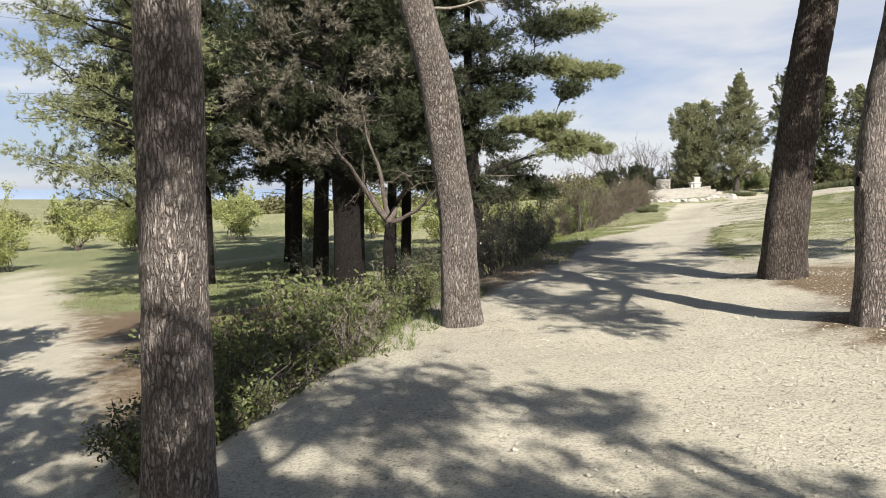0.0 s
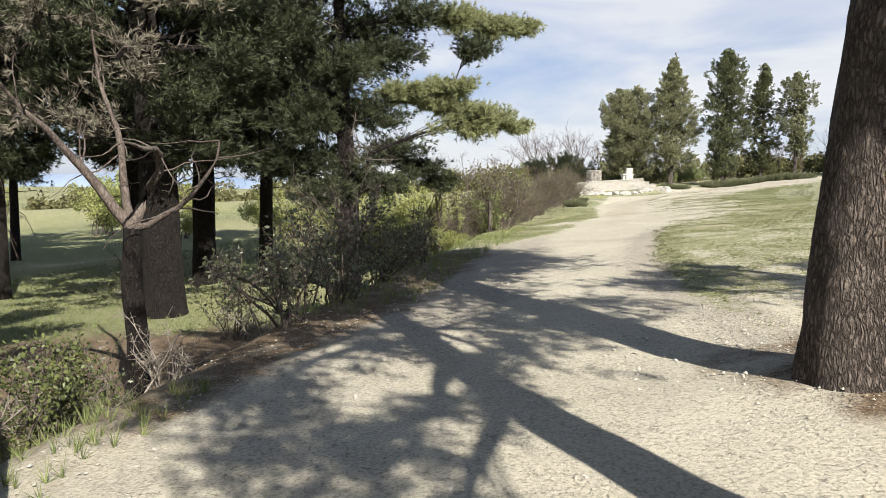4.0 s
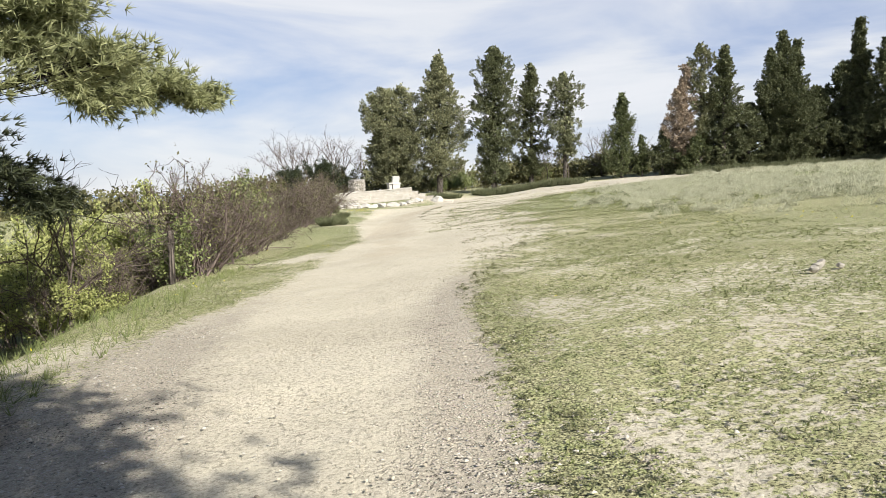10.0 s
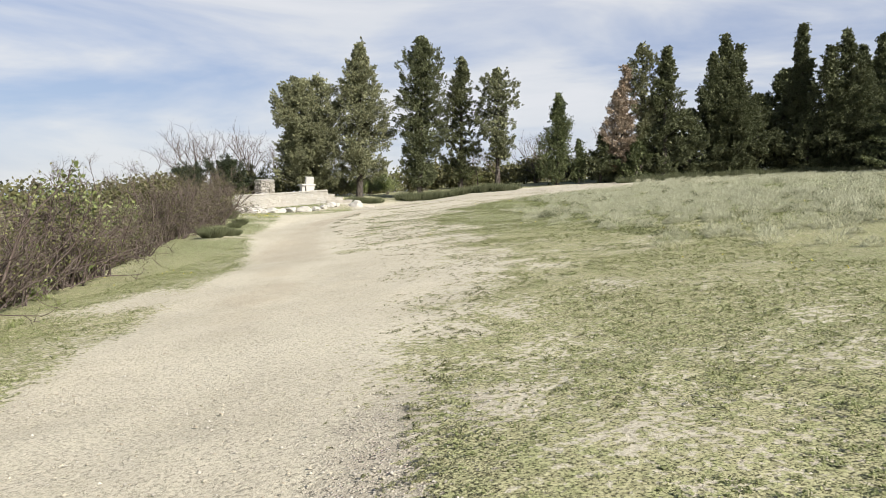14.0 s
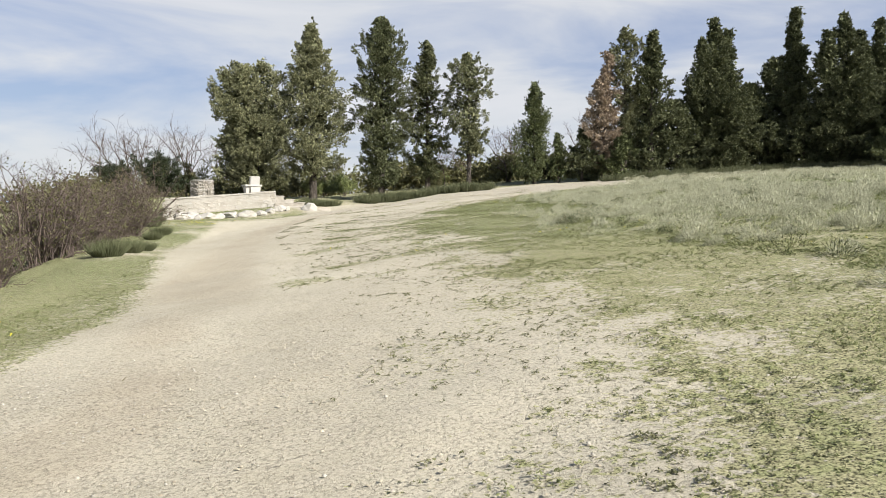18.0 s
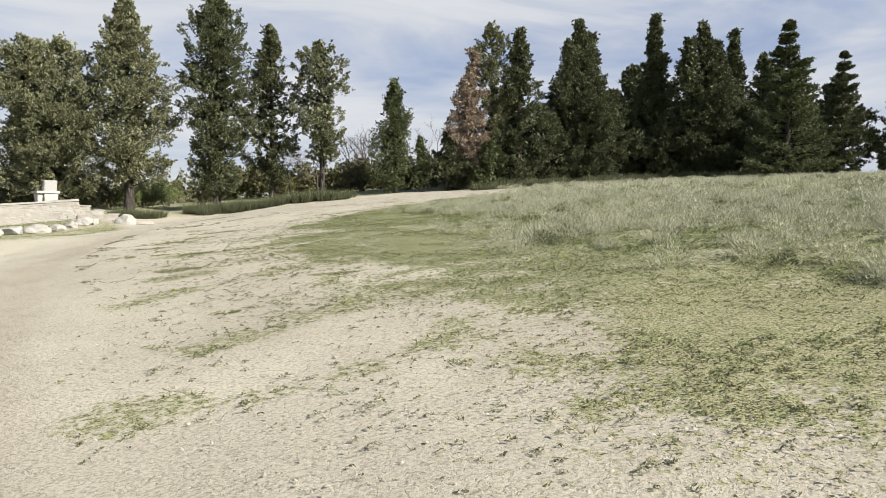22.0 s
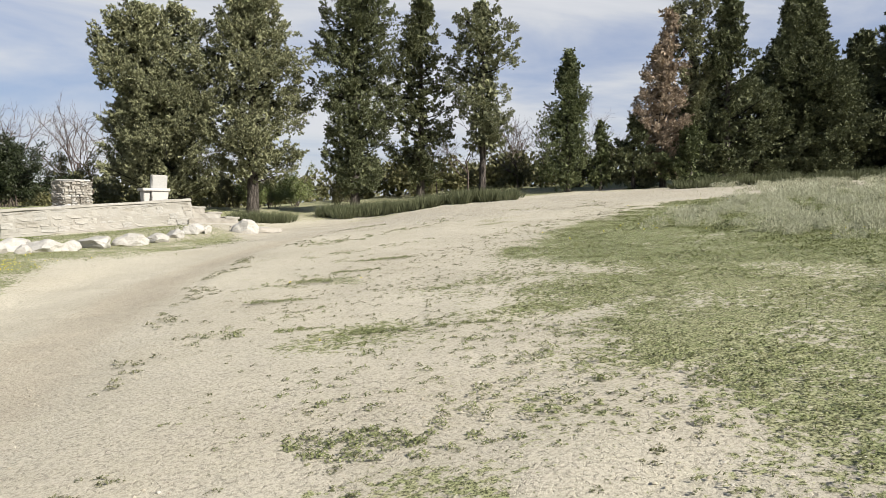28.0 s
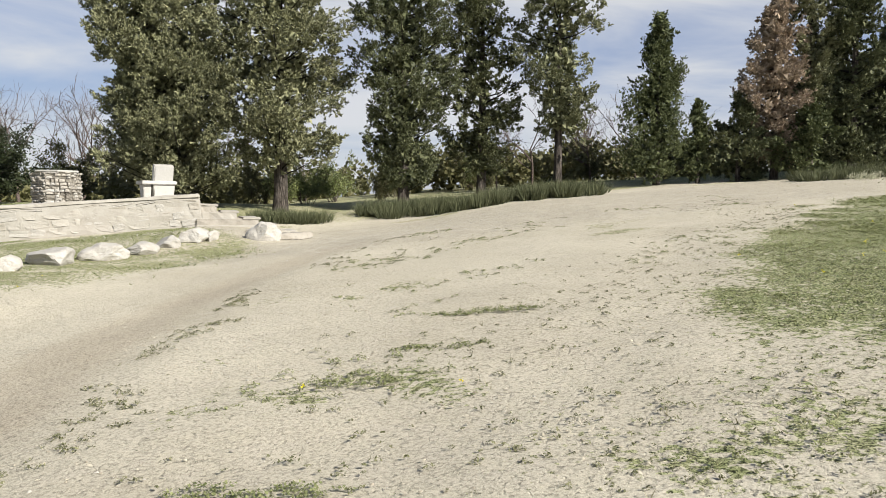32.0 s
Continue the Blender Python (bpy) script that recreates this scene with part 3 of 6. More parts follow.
def leaves(rng, at, size, squash=0.55):
    """Small four-cornered leaves of any turn at the places; two triangles each."""
    n = len(at)
    u = rng.normal(0, 1, (n, 3))
    u /= np.linalg.norm(u, axis=1, keepdims=True)
    w = np.cross(u, rng.normal(0, 1, (n, 3)))
    w /= np.linalg.norm(w, axis=1, keepdims=True) + 1e-9
    k = np.cross(u, w)
    s = (size * rng.uniform(0.6, 1.3, n))[:, None]
    u, w, k = u * s, w * s * squash, k * s * 0.12
    at = np.asarray(at, float)
    v = np.stack([at - u, at - w + k, at + u, at + w + k], 1).reshape(-1, 3)
    i = np.arange(n)[:, None] * 4
    return v, np.concatenate([i + [0, 1, 2], i + [0, 2, 3]])


def sprays(rng, at, way, size, fans=5, spread=0.55, wide=1.0):
    """Scale-leaved sprays: at every place some kite-shaped lobes that fan out about a way."""
    n = len(at)
    o = np.repeat(np.asarray(at, float), fans, 0)
    w = np.repeat(np.asarray(way, float), fans, 0) + rng.normal(0, spread, (n * fans, 3))
    w /= np.linalg.norm(w, axis=1, keepdims=True) + 1e-9
    s = np.cross(w, rng.normal(0, 1, (n * fans, 3)))
    s /= np.linalg.norm(s, axis=1, keepdims=True) + 1e-9
    ln = (size * rng.uniform(0.6, 1.35, n * fans))[:, None]
    v = np.stack([o - s * ln * 0.12 * wide, o + w * ln, o + w * ln * 0.45 + s * ln * 0.22 * wide], 1).reshape(-1, 3)
    return v, np.arange(len(v)).reshape(-1, 3)


def trunk_mesh(rng, line, radii, mat, sides=40, rings=90, rough=0.05, flare=0.35, knot=None):
    """A trunk along a line of points with ribs of bark, a flared foot and, where there is one, a dark knot."""
    line, radii = np.asarray(line, float), np.asarray(radii, float)
    s = np.linspace(0, 1, rings)
    base = np.linspace(0, 1, len(line))
    k = np.hanning(max(3, rings // 8 | 1))
    k /= k.sum()
    pad = len(k) // 2
    p = np.stack([np.convolve(np.pad(np.interp(s, base, line[:, c]), pad, mode="reflect", reflect_type="odd"), k, "valid") for c in range(3)], -1)
    r = np.interp(s, base, radii)
    zz = p[:, 2] - p[0, 2]
    r = r * (1 + flare * np.exp(-zz / 0.28))
    v, t = tube(p, r, sides)
    v = v.reshape(rings, sides, 3)
    c = v - p[:, None]
    a = np.arange(sides) / sides
    off = rng.uniform(0, 100)
    ribs = np.zeros((rings, sides))
    for freq, hh, amp in ((9, 5.0, 0.5), (17, 9.0, 0.6), (31, 22.0, 0.4)):
        gx = (a[None] * freq + 0.5 * np.sin(zz[:, None] * 1.3 + off))
        wrap = np.minimum(1, 2 * np.minimum(a, 1 - a) * freq)[None]
        ribs += amp * wrap * (np.abs(value_noise(gx + off, zz[:, None] * hh * 0.28 + off, 1.0, 21) - 0.5) * 2 - 0.35)
    lobes = 0.10 * np.exp(-zz / 0.22)[:, None] * np.cos(2 * np.pi * 5 * a[None] + off)
    v = p[:, None] + c * (1 + rough * ribs[..., None] * 2 + lobes[..., None])
    me = fast_mesh("trunk", v.reshape(-1, 3), t, mat)
    me.polygons.foreach_set("use_smooth", np.ones(len(t), bool))
    return me, p, r


def pine(x, y, line, radii, crown, seed, bark, needle, label, limbs=(), z=None, tufts=3500, dead=10, needle_len=0.1, needle_wide=0.011, needles=13, name="pine_tree", sides=40, rings=90):
    """A pine: a barked trunk, limbs that reach to clumps of needle tufts, and dead twigs on the lower stem.
    crown: rows of (x, y, z, rx, ry, rz, share), clumps about the foot; each is fed by a limb."""
    rng = np.random.RandomState(seed)
    top = thing(name, x, y, z)
    tagged(top, label, "tree", "pines by the track")
    me, p, r = trunk_mesh(rng, line, radii, bark, sides, rings)
    part("trunk", me, top)
    fed = []
    for row in crown:
        c, rad, share = np.array(row[:3]), np.array(row[3:6]), row[6]
        k = int(np.clip(np.searchsorted(p[:, 2], c[2] - 0.35 * np.hypot(c[0] - p[-1, 0], c[1] - p[-1, 1])), rings // 4, rings - 2))
        a, thick = p[k], min(0.5 * r[k], 0.02 + 0.011 * np.linalg.norm(c - p[k]))
        # outer clumps hang on the limb that feeds an inner one
        reach = np.linalg.norm((c - a)[:2])
        inner = [q for q in fed if np.linalg.norm((q - a)[:2]) < reach - 0.3 and np.linalg.norm(q - c) < 1.5]
        if inner:
            a, thick = min(inner, key=lambda q: np.linalg.norm(q - c)), 0.022
        fed.append(c)
        mid = (a + c) / 2 + rng.normal(0, 0.12, 3) + [0, 0, 0.1]
        limb = np.array([a, (a + mid) / 2 + rng.normal(0, 0.06, 3), mid, (mid + c) / 2 + rng.normal(0, 0.08, 3), c])
        wood = [tube(limb, np.linspace(thick, 0.009, 5), 6)]
        n = max(3, int(tufts * share))
        # shoots spread from the limb's outer half to the clump's skin
        m = max(4, n // 16)
        d = rng.normal(0, 1, (m, 3))
        d /= np.linalg.norm(d, axis=1, keepdims=True)
        ends = c + d * rad * (rng.uniform(0.25, 1, (m, 1)) ** 0.5)
        ends[:, 2] += 0.12 * np.abs(d[:, 0])
        at, way = [], []
        for e in ends:
            g_ = rng.uniform(1.2, 4.0)
            s = limb[int(g_)] * (1 - g_ % 1) + limb[min(4, int(g_) + 1)] * (g_ % 1)
            shoot = np.array([s, (s + e) / 2 + rng.normal(0, 0.07, 3), e])
            wood.append(tube(shoot, (0.009, 0.006, 0.003), 3))
            f = rng.uniform(0.35, 1.03, 16)[:, None]
            dirn = (e - s) / (np.linalg.norm(e - s) + 1e-9)
            at.append(s * (1 - f) + e * f + rng.normal(0, 0.07, (16, 3)))
            way.append(np.repeat(dirn[None] * 0.8 + [[0, 0, 0.15]], 16, 0) + rng.normal(0, 0.35, (16, 3)))
        at, way = np.concatenate(at)[:n], np.concatenate(way)[:n]
        v, t = gather(wood)
        part("limb", fast_mesh("limb", v, t, bark), top)
        v, t = blades(rng, at, way, needles, needle_len, needle_wide, 0.5)
        part("crown", fast_mesh("crown", v, t, row[7] if len(row) > 7 else needle), top)
    for _ in range(dead):
        k = rng.randint(rings // 4, rings - 5)
        a = rng.uniform(0, 2 * np.pi)
        b = bend(rng, p[k], (np.cos(a), np.sin(a), rng.uniform(-0.2, 0.3)), rng.uniform(0.5, 1.7), 6, 0.22, -0.02)
        wood = [tube(b, np.linspace(0.02, 0.004, 7), 4)]
        for _ in range(5):
            j = rng.randint(2, 6)
            wood.append(tube(bend(rng, b[j], b[j] - b[j - 1] + rng.normal(0, 0.15, 3), rng.uniform(0.2, 0.6), 4, 0.3), np.linspace(0.008, 0.002, 5), 3))
        v, t = gather(wood)
        part("dead_branch", fast_mesh("dead_branch", v, t, TWIG_PALE if k % 2 else TWIG), top)
    return top


def cypress_meshes(seed, tall, wide, shape, foliage, clumps=1500, trunk_r=0.18, foot=1.2, gap=0.0, spiky=0.3, spray=0.14, tops=((0, 0, 1, 1),), tiers=0, per=36):
    """The trunk, the boughs and the crown of a conifer whose outline is shape(0..1 up the crown) -> 0..1 of its width.
    tops: leaders of the crown as (x, y, share of the height, share of the width)."""
    rng = np.random.RandomState(seed)
    line = np.array([[0, 0, -0.25], [0.03, 0, tall * 0.25], [tops[0][0] * 0.5, tops[0][1] * 0.5, tall * 0.6], [tops[0][0], tops[0][1], tall * 0.97]])
    trunk, p, r = trunk_mesh(rng, line, (trunk_r, trunk_r * 0.8, trunk_r * 0.45, 0.02), BARK_CYPRESS, 16, 40, 0.03, 0.5)
    wood, at, way = [], [], []
    for tx, ty, th, tw in tops:
        H, W = tall * th, wide * tw
        n_all = int(clumps * 3.3 * th * tw)
        nb = max(40, int(n_all / (1.45 * per)))
        for k in range(nb):
            g = ((k + rng.uniform(0, 1)) / nb) ** 0.92
            if tiers:
                g = (math.floor(g * tiers) + rng.uniform(0.15, 0.75)) / tiers
            a = rng.uniform(0, 2 * np.pi)
            z0 = foot + g * (H - foot)
            R = W * shape(min(g, 0.999)) * rng.uniform(0.6, 1.22) * (1 + 0.22 * math.sin(3 * a + 7 * g + seed))
            stem = np.array([tx * min(1, g * 1.5), ty * min(1, g * 1.5), max(foot * 0.7, z0 - 0.35 * R)])
            out = np.array([math.cos(a), math.sin(a), 0])
            tip = stem + out * R + [0, 0, (0.3 + spiky * rng.uniform(0, 1)) * R * 0.9]
            mid = (stem + tip) / 2 + [0, 0, -0.08 * R]
            wood.append(tube(np.array([stem, mid, tip]), (0.02 + 0.012 * R, 0.02, 0.006), 4))
            n = n_all // nb + 1
            u = rng.uniform(0.08, 1.0, n)[:, None] ** 0.6
            c = stem * (1 - u) ** 2 + 2 * mid * u * (1 - u) + tip * u * u
            c = c + rng.normal(0, 1, (n, 3)) * (0.05 + 0.085 * R * (1.2 - u)) * [1, 1, 0.4 if tiers else 0.9]
            if gap:
                c = c[value_noise(c[:, 0] + 40 + seed, c[:, 2] + c[:, 1], 0.9, 31) > gap]
            at.append(c)
            way.append(np.repeat((out * 0.75 + [0, 0, 0.5 + spiky * 0.6])[None], len(c), 0))
    at, way = np.concatenate(at), np.concatenate(way)
    v, t = gather(wood)
    # near-black wood paints the shade inside the crown
    boughs = fast_mesh("wood", v, t, BARK_SHADED)
    v, t = sprays(rng, at, way, spray * 0.92, 8, 0.7)
    return trunk, boughs, fast_mesh("crown", v, t, foliage)


def plumed_meshes(seed, tall, wide, shape, foliage, dense=7.0, trunk_r=0.2, foot=0.6, lift=0.45, plume=0.5, spray=0.13, tops=((0, 0, 1, 1),), lump=0.3, gap=0.0, stray=0.1):
    """The trunk, the boughs and the crown of a dense conifer: short plumes of sprays stand out all over a lumpy outline,
    shape(0..1 up the crown) -> 0..1 of its width; a sparser mass fills the inside. tops: leaders as (x, y, share of height, share of width)."""
    rng = np.random.RandomState(seed)
    line = np.array([[0, 0, -0.25], [0.03, 0, tall * 0.25], [tops[0][0] * 0.5, tops[0][1] * 0.5, tall * 0.6], [tops[0][0], tops[0][1], tall * 0.97]])
    trunk, p, r = trunk_mesh(rng, line, (trunk_r, trunk_r * 0.8, trunk_r * 0.45, 0.02), BARK_CYPRESS, 16, 40, 0.03, 0.5)
    wood, at, way, fill = [], [], [], []
    for tx, ty, th, tw in tops:
        H, W = tall * th, wide * tw
        m = int(dense * 0.17 * 5.0 * W * (H - foot))
        g = ((np.arange(m) + rng.uniform(0, 1, m)) / m) ** 0.95
        a = rng.uniform(0, 2 * np.pi, m)
        lumps = value_noise(a * W * 1.1 + 20 + seed, g * H * 0.9, 1.0, 33) - 0.5
        R = W * np.array([shape(min(q, 0.999)) for q in g]) * (1 + 1.3 * lump * lumps)
        R = R * rng.uniform(0.66, 1.06, m) * np.where(rng.rand(m) < stray, 1.18, 1.0) + 0.05
        # every bough ends in a tuft of plumes
        g, a, R = np.repeat(g, 7), np.repeat(a, 7), np.repeat(R, 7)
        n, near = len(g), plume * 0.42 * np.clip(R / (0.5 * W), 0.35, 1)
        a = a + rng.normal(0, 1, n) * near / np.maximum(R, 0.25)
        g = np.clip(g + rng.normal(0, 0.8, n) * near / (H - foot), 0, 1.0)
        R = np.maximum(0.03, R + rng.normal(-0.05, 0.35, n) * near)
        axis = np.stack([tx * np.minimum(1, g * 1.5), ty * np.minimum(1, g * 1.5), foot + g * (H - foot)], -1)
        out = np.stack([np.cos(a), np.sin(a), 0 * a], -1)
        root = axis + out * np.maximum(0, R - 0.45 * plume)[:, None]
        if gap:
            keep = value_noise(root[:, 0] + 40 + seed, root[:, 2] + root[:, 1], 0.9, 31) > gap
            root, out, axis, R, g = root[keep], out[keep], axis[keep], R[keep], g[keep]
        d = out + np.stack([0 * R, 0 * R, lift * (0.6 + 0.9 * rng.rand(len(R))) + 0.8 * g ** 4], -1) + rng.normal(0, 0.22, (len(R), 3))
        d /= np.linalg.norm(d, axis=1, keepdims=True)
        ln = plume * rng.uniform(0.55, 1.2, len(R)) * np.clip(0.45 + 0.5 * R / W, 0.4, 1)
        u = np.linspace(0.0, 1.0, 11)
        c = root[:, None] + d[:, None] * (u[None, :, None] * ln[:, None, None]) + rng.normal(0, 1, (len(R), 11, 3)) * (plume * 0.17 * (1.15 - u))[None, :, None]
        at.append(c.reshape(-1, 3))
        way.append(np.repeat(d * 0.9 + [0, 0, 0.25], 11, 0))
        fill.append(axis + out * (R * rng.uniform(0.1, 0.66, len(R)))[:, None] + rng.normal(0, 0.12, (len(R), 3)))
        for k in range(0, len(R), 14):
            stem = axis[k] - [0, 0, min(0.35 * R[k], axis[k][2] - 0.3)]
            wood.append(tube(np.array([stem, (stem + root[k]) / 2 - [0, 0, 0.08], root[k] + d[k] * 0.3]), (0.02 + 0.012 * R[k], 0.02, 0.006), 4))
    at, way, fill = np.concatenate(at), np.concatenate(way), np.concatenate(fill)
    # the wood is coloured near black for the crown's inner shade
    boughs = fast_mesh("wood", *gather(wood), BARK_SHADED)
    crown = gather([sprays(rng, at, way, spray, 7, 0.55, 1.15), sprays(rng, np.repeat(fill, 2, 0) + rng.normal(0, 0.1, (2 * len(fill), 3)), rng.normal(0, 1, (2 * len(fill), 3)), 0.24, 5, 0.9, 1.6)])
    return trunk, boughs, fast_mesh("crown", *crown, foliage)


def put_conifer(meshes, x, y, label, turn=0.0, size=1.0, group="cypress row", z=None, name="cypress_tree"):
    top = thing(name, x, y, z, turn, size)
    tagged(top, label, "tree", group)
    for me in meshes:
        kind_name = me.name.split(".")[0]
        bit = part(kind_name, me, top)
        if kind_name == "wood":
            tagged(bit, "inner boughs darkened for the shade inside the crown", kind="stuff")
    return top


def shrub_meshes(seed, tall, wide, leaf, twig, n_stems=14, n_leaves=1800, leaf_size=0.03, bare=0.0, flat=1.0, twigs=3):
    """Stems from one root that fork into twigs, and leaves about the twigs."""
    rng = np.random.RandomState(seed)
    wood, tips = [], []
    for _ in range(n_stems):
        a = rng.uniform(0, 2 * np.pi)
        out = rng.uniform(0.15, 1.0) * wide
        d = np.array([math.cos(a) * out, math.sin(a) * out * flat, tall * rng.uniform(0.6, 1.1)])
        b = bend(rng, (rng.normal(0, 0.15 * wide), rng.normal(0, 0.15 * wide * flat), -0.05), d, np.linalg.norm(d), 7, 0.16)
        r = rng.uniform(0.008, 0.018) * (0.5 + 0.5 * tall)
        wood.append(tube(b, np.linspace(r, 0.004, 8), 4))
        for _ in range(twigs * 2):
            j = rng.randint(2, 8)
            s = bend(rng, b[j], (b[j] - b[j - 1]) * 2 + rng.normal(0, 0.25, 3) * np.linalg.norm(d) / 3, rng.uniform(0.2, 0.5) * tall * 0.6, 5, 0.22, 0.02)
            wood.append(tube(s, np.linspace(0.006, 0.002, 6), 3))
            tips.append(s[1:])
            for _ in range(twigs):
                k = rng.randint(1, 5)
                q = bend(rng, s[k], (s[k] - s[k - 1]) + rng.normal(0, 0.1, 3), rng.uniform(0.1, 0.28) * tall * 0.6, 2, 0.25, 0.03)
                wood.append(tube(q, (0.004, 0.003, 0.0015), 3))
                tips.append(q[1:])
        tips.append(b[3:])
    tips = np.concatenate(tips)
    v, t = gather(wood)
    out = [fast_mesh("wood", v, t, twig)]
    if n_leaves:
        at = tips[rng.randint(0, len(tips), n_leaves)] + rng.normal(0, 0.035 + 0.02 * tall, (n_leaves, 3))
        v, t = leaves(rng, at, leaf_size)
        out.append(fast_mesh("foliage", v, t, leaf))
    return out


def put_shrub(meshes, x, y, label, turn=0.0, size=1.0, name="shrub", group="", z=None, category="shrub"):
    top = thing(name, x, y, z, turn, size)
    tagged(top, label, category, group)
    for me in meshes:
        part(me.name.split(".")[0], me, top)
    return top


# ---- the pines beside the track ----
def crown_rows(seed, n, cx, cy, z0, z1, spread, r=(0.7, 1.2), lean=(0, 0)):
    """Clumps of needles strewn through a crown, widest at a third of its height."""
    g = np.random.RandomState(seed)
    rows = []
    for k in range(n):
        f = (k + g.uniform(0, 1)) / n
        a, w = k * 2.4 + g.uniform(-0.5, 0.5), spread * (0.45 + 1.1 * f if f < 0.35 else 1.0 - 0.75 * (f - 0.35) / 0.65) * g.uniform(0.5, 1.0)
        s = g.uniform(*r)
        rows.append((cx + lean[0] * f + w * math.cos(a), cy + lean[1] * f + w * math.sin(a), z0 + f * (z1 - z0), s, s, s * 0.55, 1.0 / n))
    return rows


pine(-1.37, 3.9, [(0.0, 0, -0.4), (0.0, 0, 1), (-0.02, 0.02, 3), (-0.05, 0.1, 5.5), (-0.1, 0.2, 9)], (0.2, 0.172, 0.165, 0.14, 0.05),
     crown_rows(1, 9, -0.1, 0.2, 5.6, 9.6, 2.2), 1, BARK_GREY, NEEDLE, "tall pine with grey furrowed bark at the bank's edge", tufts=7000, needle_len=0.15, needle_wide=0.024, needles=7, dead=0)
pine(0.31, 8.85, [(0, 0, -0.3), (-0.09, -0.2, 1.3), (-0.33, -0.5, 2.8), (-0.65, -0.75, 3.9), (-1.3, -0.9, 6.5), (-1.7, -0.9, 9)], (0.24, 0.2, 0.19, 0.175, 0.13, 0.04),
     crown_rows(2, 9, -1.6, 0.4, 6.0, 9.8, 2.0), 2, BARK_GREY, NEEDLE, "leaning pine with pale sunlit bark on the bank", tufts=7000, needle_len=0.15, needle_wide=0.024, needles=7, dead=3)
pine(4.71, 10.15, [(0, 0, -0.35), (0.0, 0, 0.5), (0.08, 0, 1.5), (0.23, 0, 2.8), (0.42, 0, 4.1), (0.8, 0.2, 6), (0.9, 0.3, 8)], (0.3, 0.275, 0.255, 0.245, 0.235, 0.16, 0.05),
     crown_rows(3, 14, 1.2, 0.5, 4.7, 7.8, 2.6, (1.0, 1.4)) + [(1.5, 1.2, 5.4, 1.1, 1.3, 0.7, 0.14), (1.9, 0.6, 5.9, 1.0, 1.2, 0.7, 0.14), (2.0, 1.9, 6.0, 1.0, 1.1, 0.7, 0.14), (1.4, 2.2, 5.9, 1.0, 1.1, 0.6, 0.12), (-1.3, 0.2, 4.8, 0.6, 0.6, 0.8, 0.045), (-0.5, 0.1, 4.8, 0.6, 0.6, 0.8, 0.045), (1.3, -0.2, 4.7, 0.6, 0.6, 0.8, 0.045)], 3, BARK_BROWN, NEEDLE,
     "stout pine with brown plated bark beside the track", tufts=7400, dead=0, needle_len=0.15, needle_wide=0.024, needles=7)
# the last seven clumps are unseen boughs, added to shade patches of track
knotted = pine(4.06, 6.85, [(0, 0, -0.35), (0.0, 0, 0.5), (-0.08, 0, 1.4), (0.0, 0, 2.1), (0.13, 0, 2.8), (0.5, 0.1, 5.0), (0.7, 0.2, 8)], (0.21, 0.185, 0.168, 0.165, 0.16, 0.13, 0.04),
     crown_rows(4, 18, 0.3, 0.2, 4.2, 7.8, 2.8, (1.0, 1.5)) + [(0.6, -6.0, 5.0, 0.7, 0.7, 0.35, 0.06), (0.2, -5.0, 5.2, 0.8, 0.8, 0.4, 0.08), (-0.3, -4.0, 5.4, 0.8, 0.8, 0.4, 0.08), (-0.7, -3.0, 5.5, 0.7, 0.8, 0.4, 0.06), (1.6, -2.7, 5.2, 0.8, 0.8, 0.4, 0.05), (2.3, -1.9, 5.3, 0.8, 0.8, 0.4, 0.05), (1.0, -3.6, 5.0, 0.6, 0.7, 0.35, 0.035)], 4, BARK_GREY, NEEDLE, "curving pine with a dark knot hole in its bark", tufts=7400, dead=0, needle_len=0.15, needle_wide=0.024, needles=7)
bm = bmesh.new()
for k in range(18):
    q = 2 * math.pi * k / 18
    for j in range(8):
        w = 2 * math.pi * j / 8
        rr = 0.055 + 0.02 * math.cos(w) + 0.004 * math.sin(5 * q)
        bm.verts.new((-0.018 * math.sin(w), rr * math.cos(q), rr * 1.25 * math.sin(q)))
bm.verts.ensure_lookup_table()
for k in range(18):
    for j in range(8):
        bm.faces.new([bm.verts[i] for i in (k * 8 + j, k * 8 + (j + 1) % 8, ((k + 1) % 18) * 8 + (j + 1) % 8, ((k + 1) % 18) * 8 + j)])
collar_me = bpy.data.meshes.new("knot_collar")
bm.to_mesh(collar_me)
bm.free()
collar_me.materials.append(BARK_GREY)
collar = part("knot_collar", collar_me, knotted, "swollen bark round a knot hole")
collar.location = (-0.235, -0.03, 1.27)
# a near-black bulge stands in for the shade within the knot hole
bm = bmesh.new()
bmesh.ops.create_uvsphere(bm, u_segments=14, v_segments=8, radius=0.05)
bmesh.ops.scale(bm, vec=(0.3, 1, 1.25), verts=bm.verts)
hole_me = bpy.data.meshes.new("knot_hole")
bm.to_mesh(hole_me)
bm.free()
hole_me.materials.append(HOLLOW)
part("knot_hole", hole_me, collar, "near-black plug coloured as the shade in the knot hole")
# pines that stand outside the view and shade the track
pine(10.0, 7.3, [(0, 0, -0.3), (-0.3, 0.2, 2.5), (-1.0, 0.8, 5.4)], (0.22, 0.18, 0.05), crown_rows(5, 8, -1.3, 0.3, 4.0, 5.2, 1.9, (0.5, 0.8)), 5, BARK_BROWN, NEEDLE, "pine beside the meadow's edge", tufts=2000, needle_len=0.15, needle_wide=0.024, needles=7, dead=0, sides=16, rings=40)
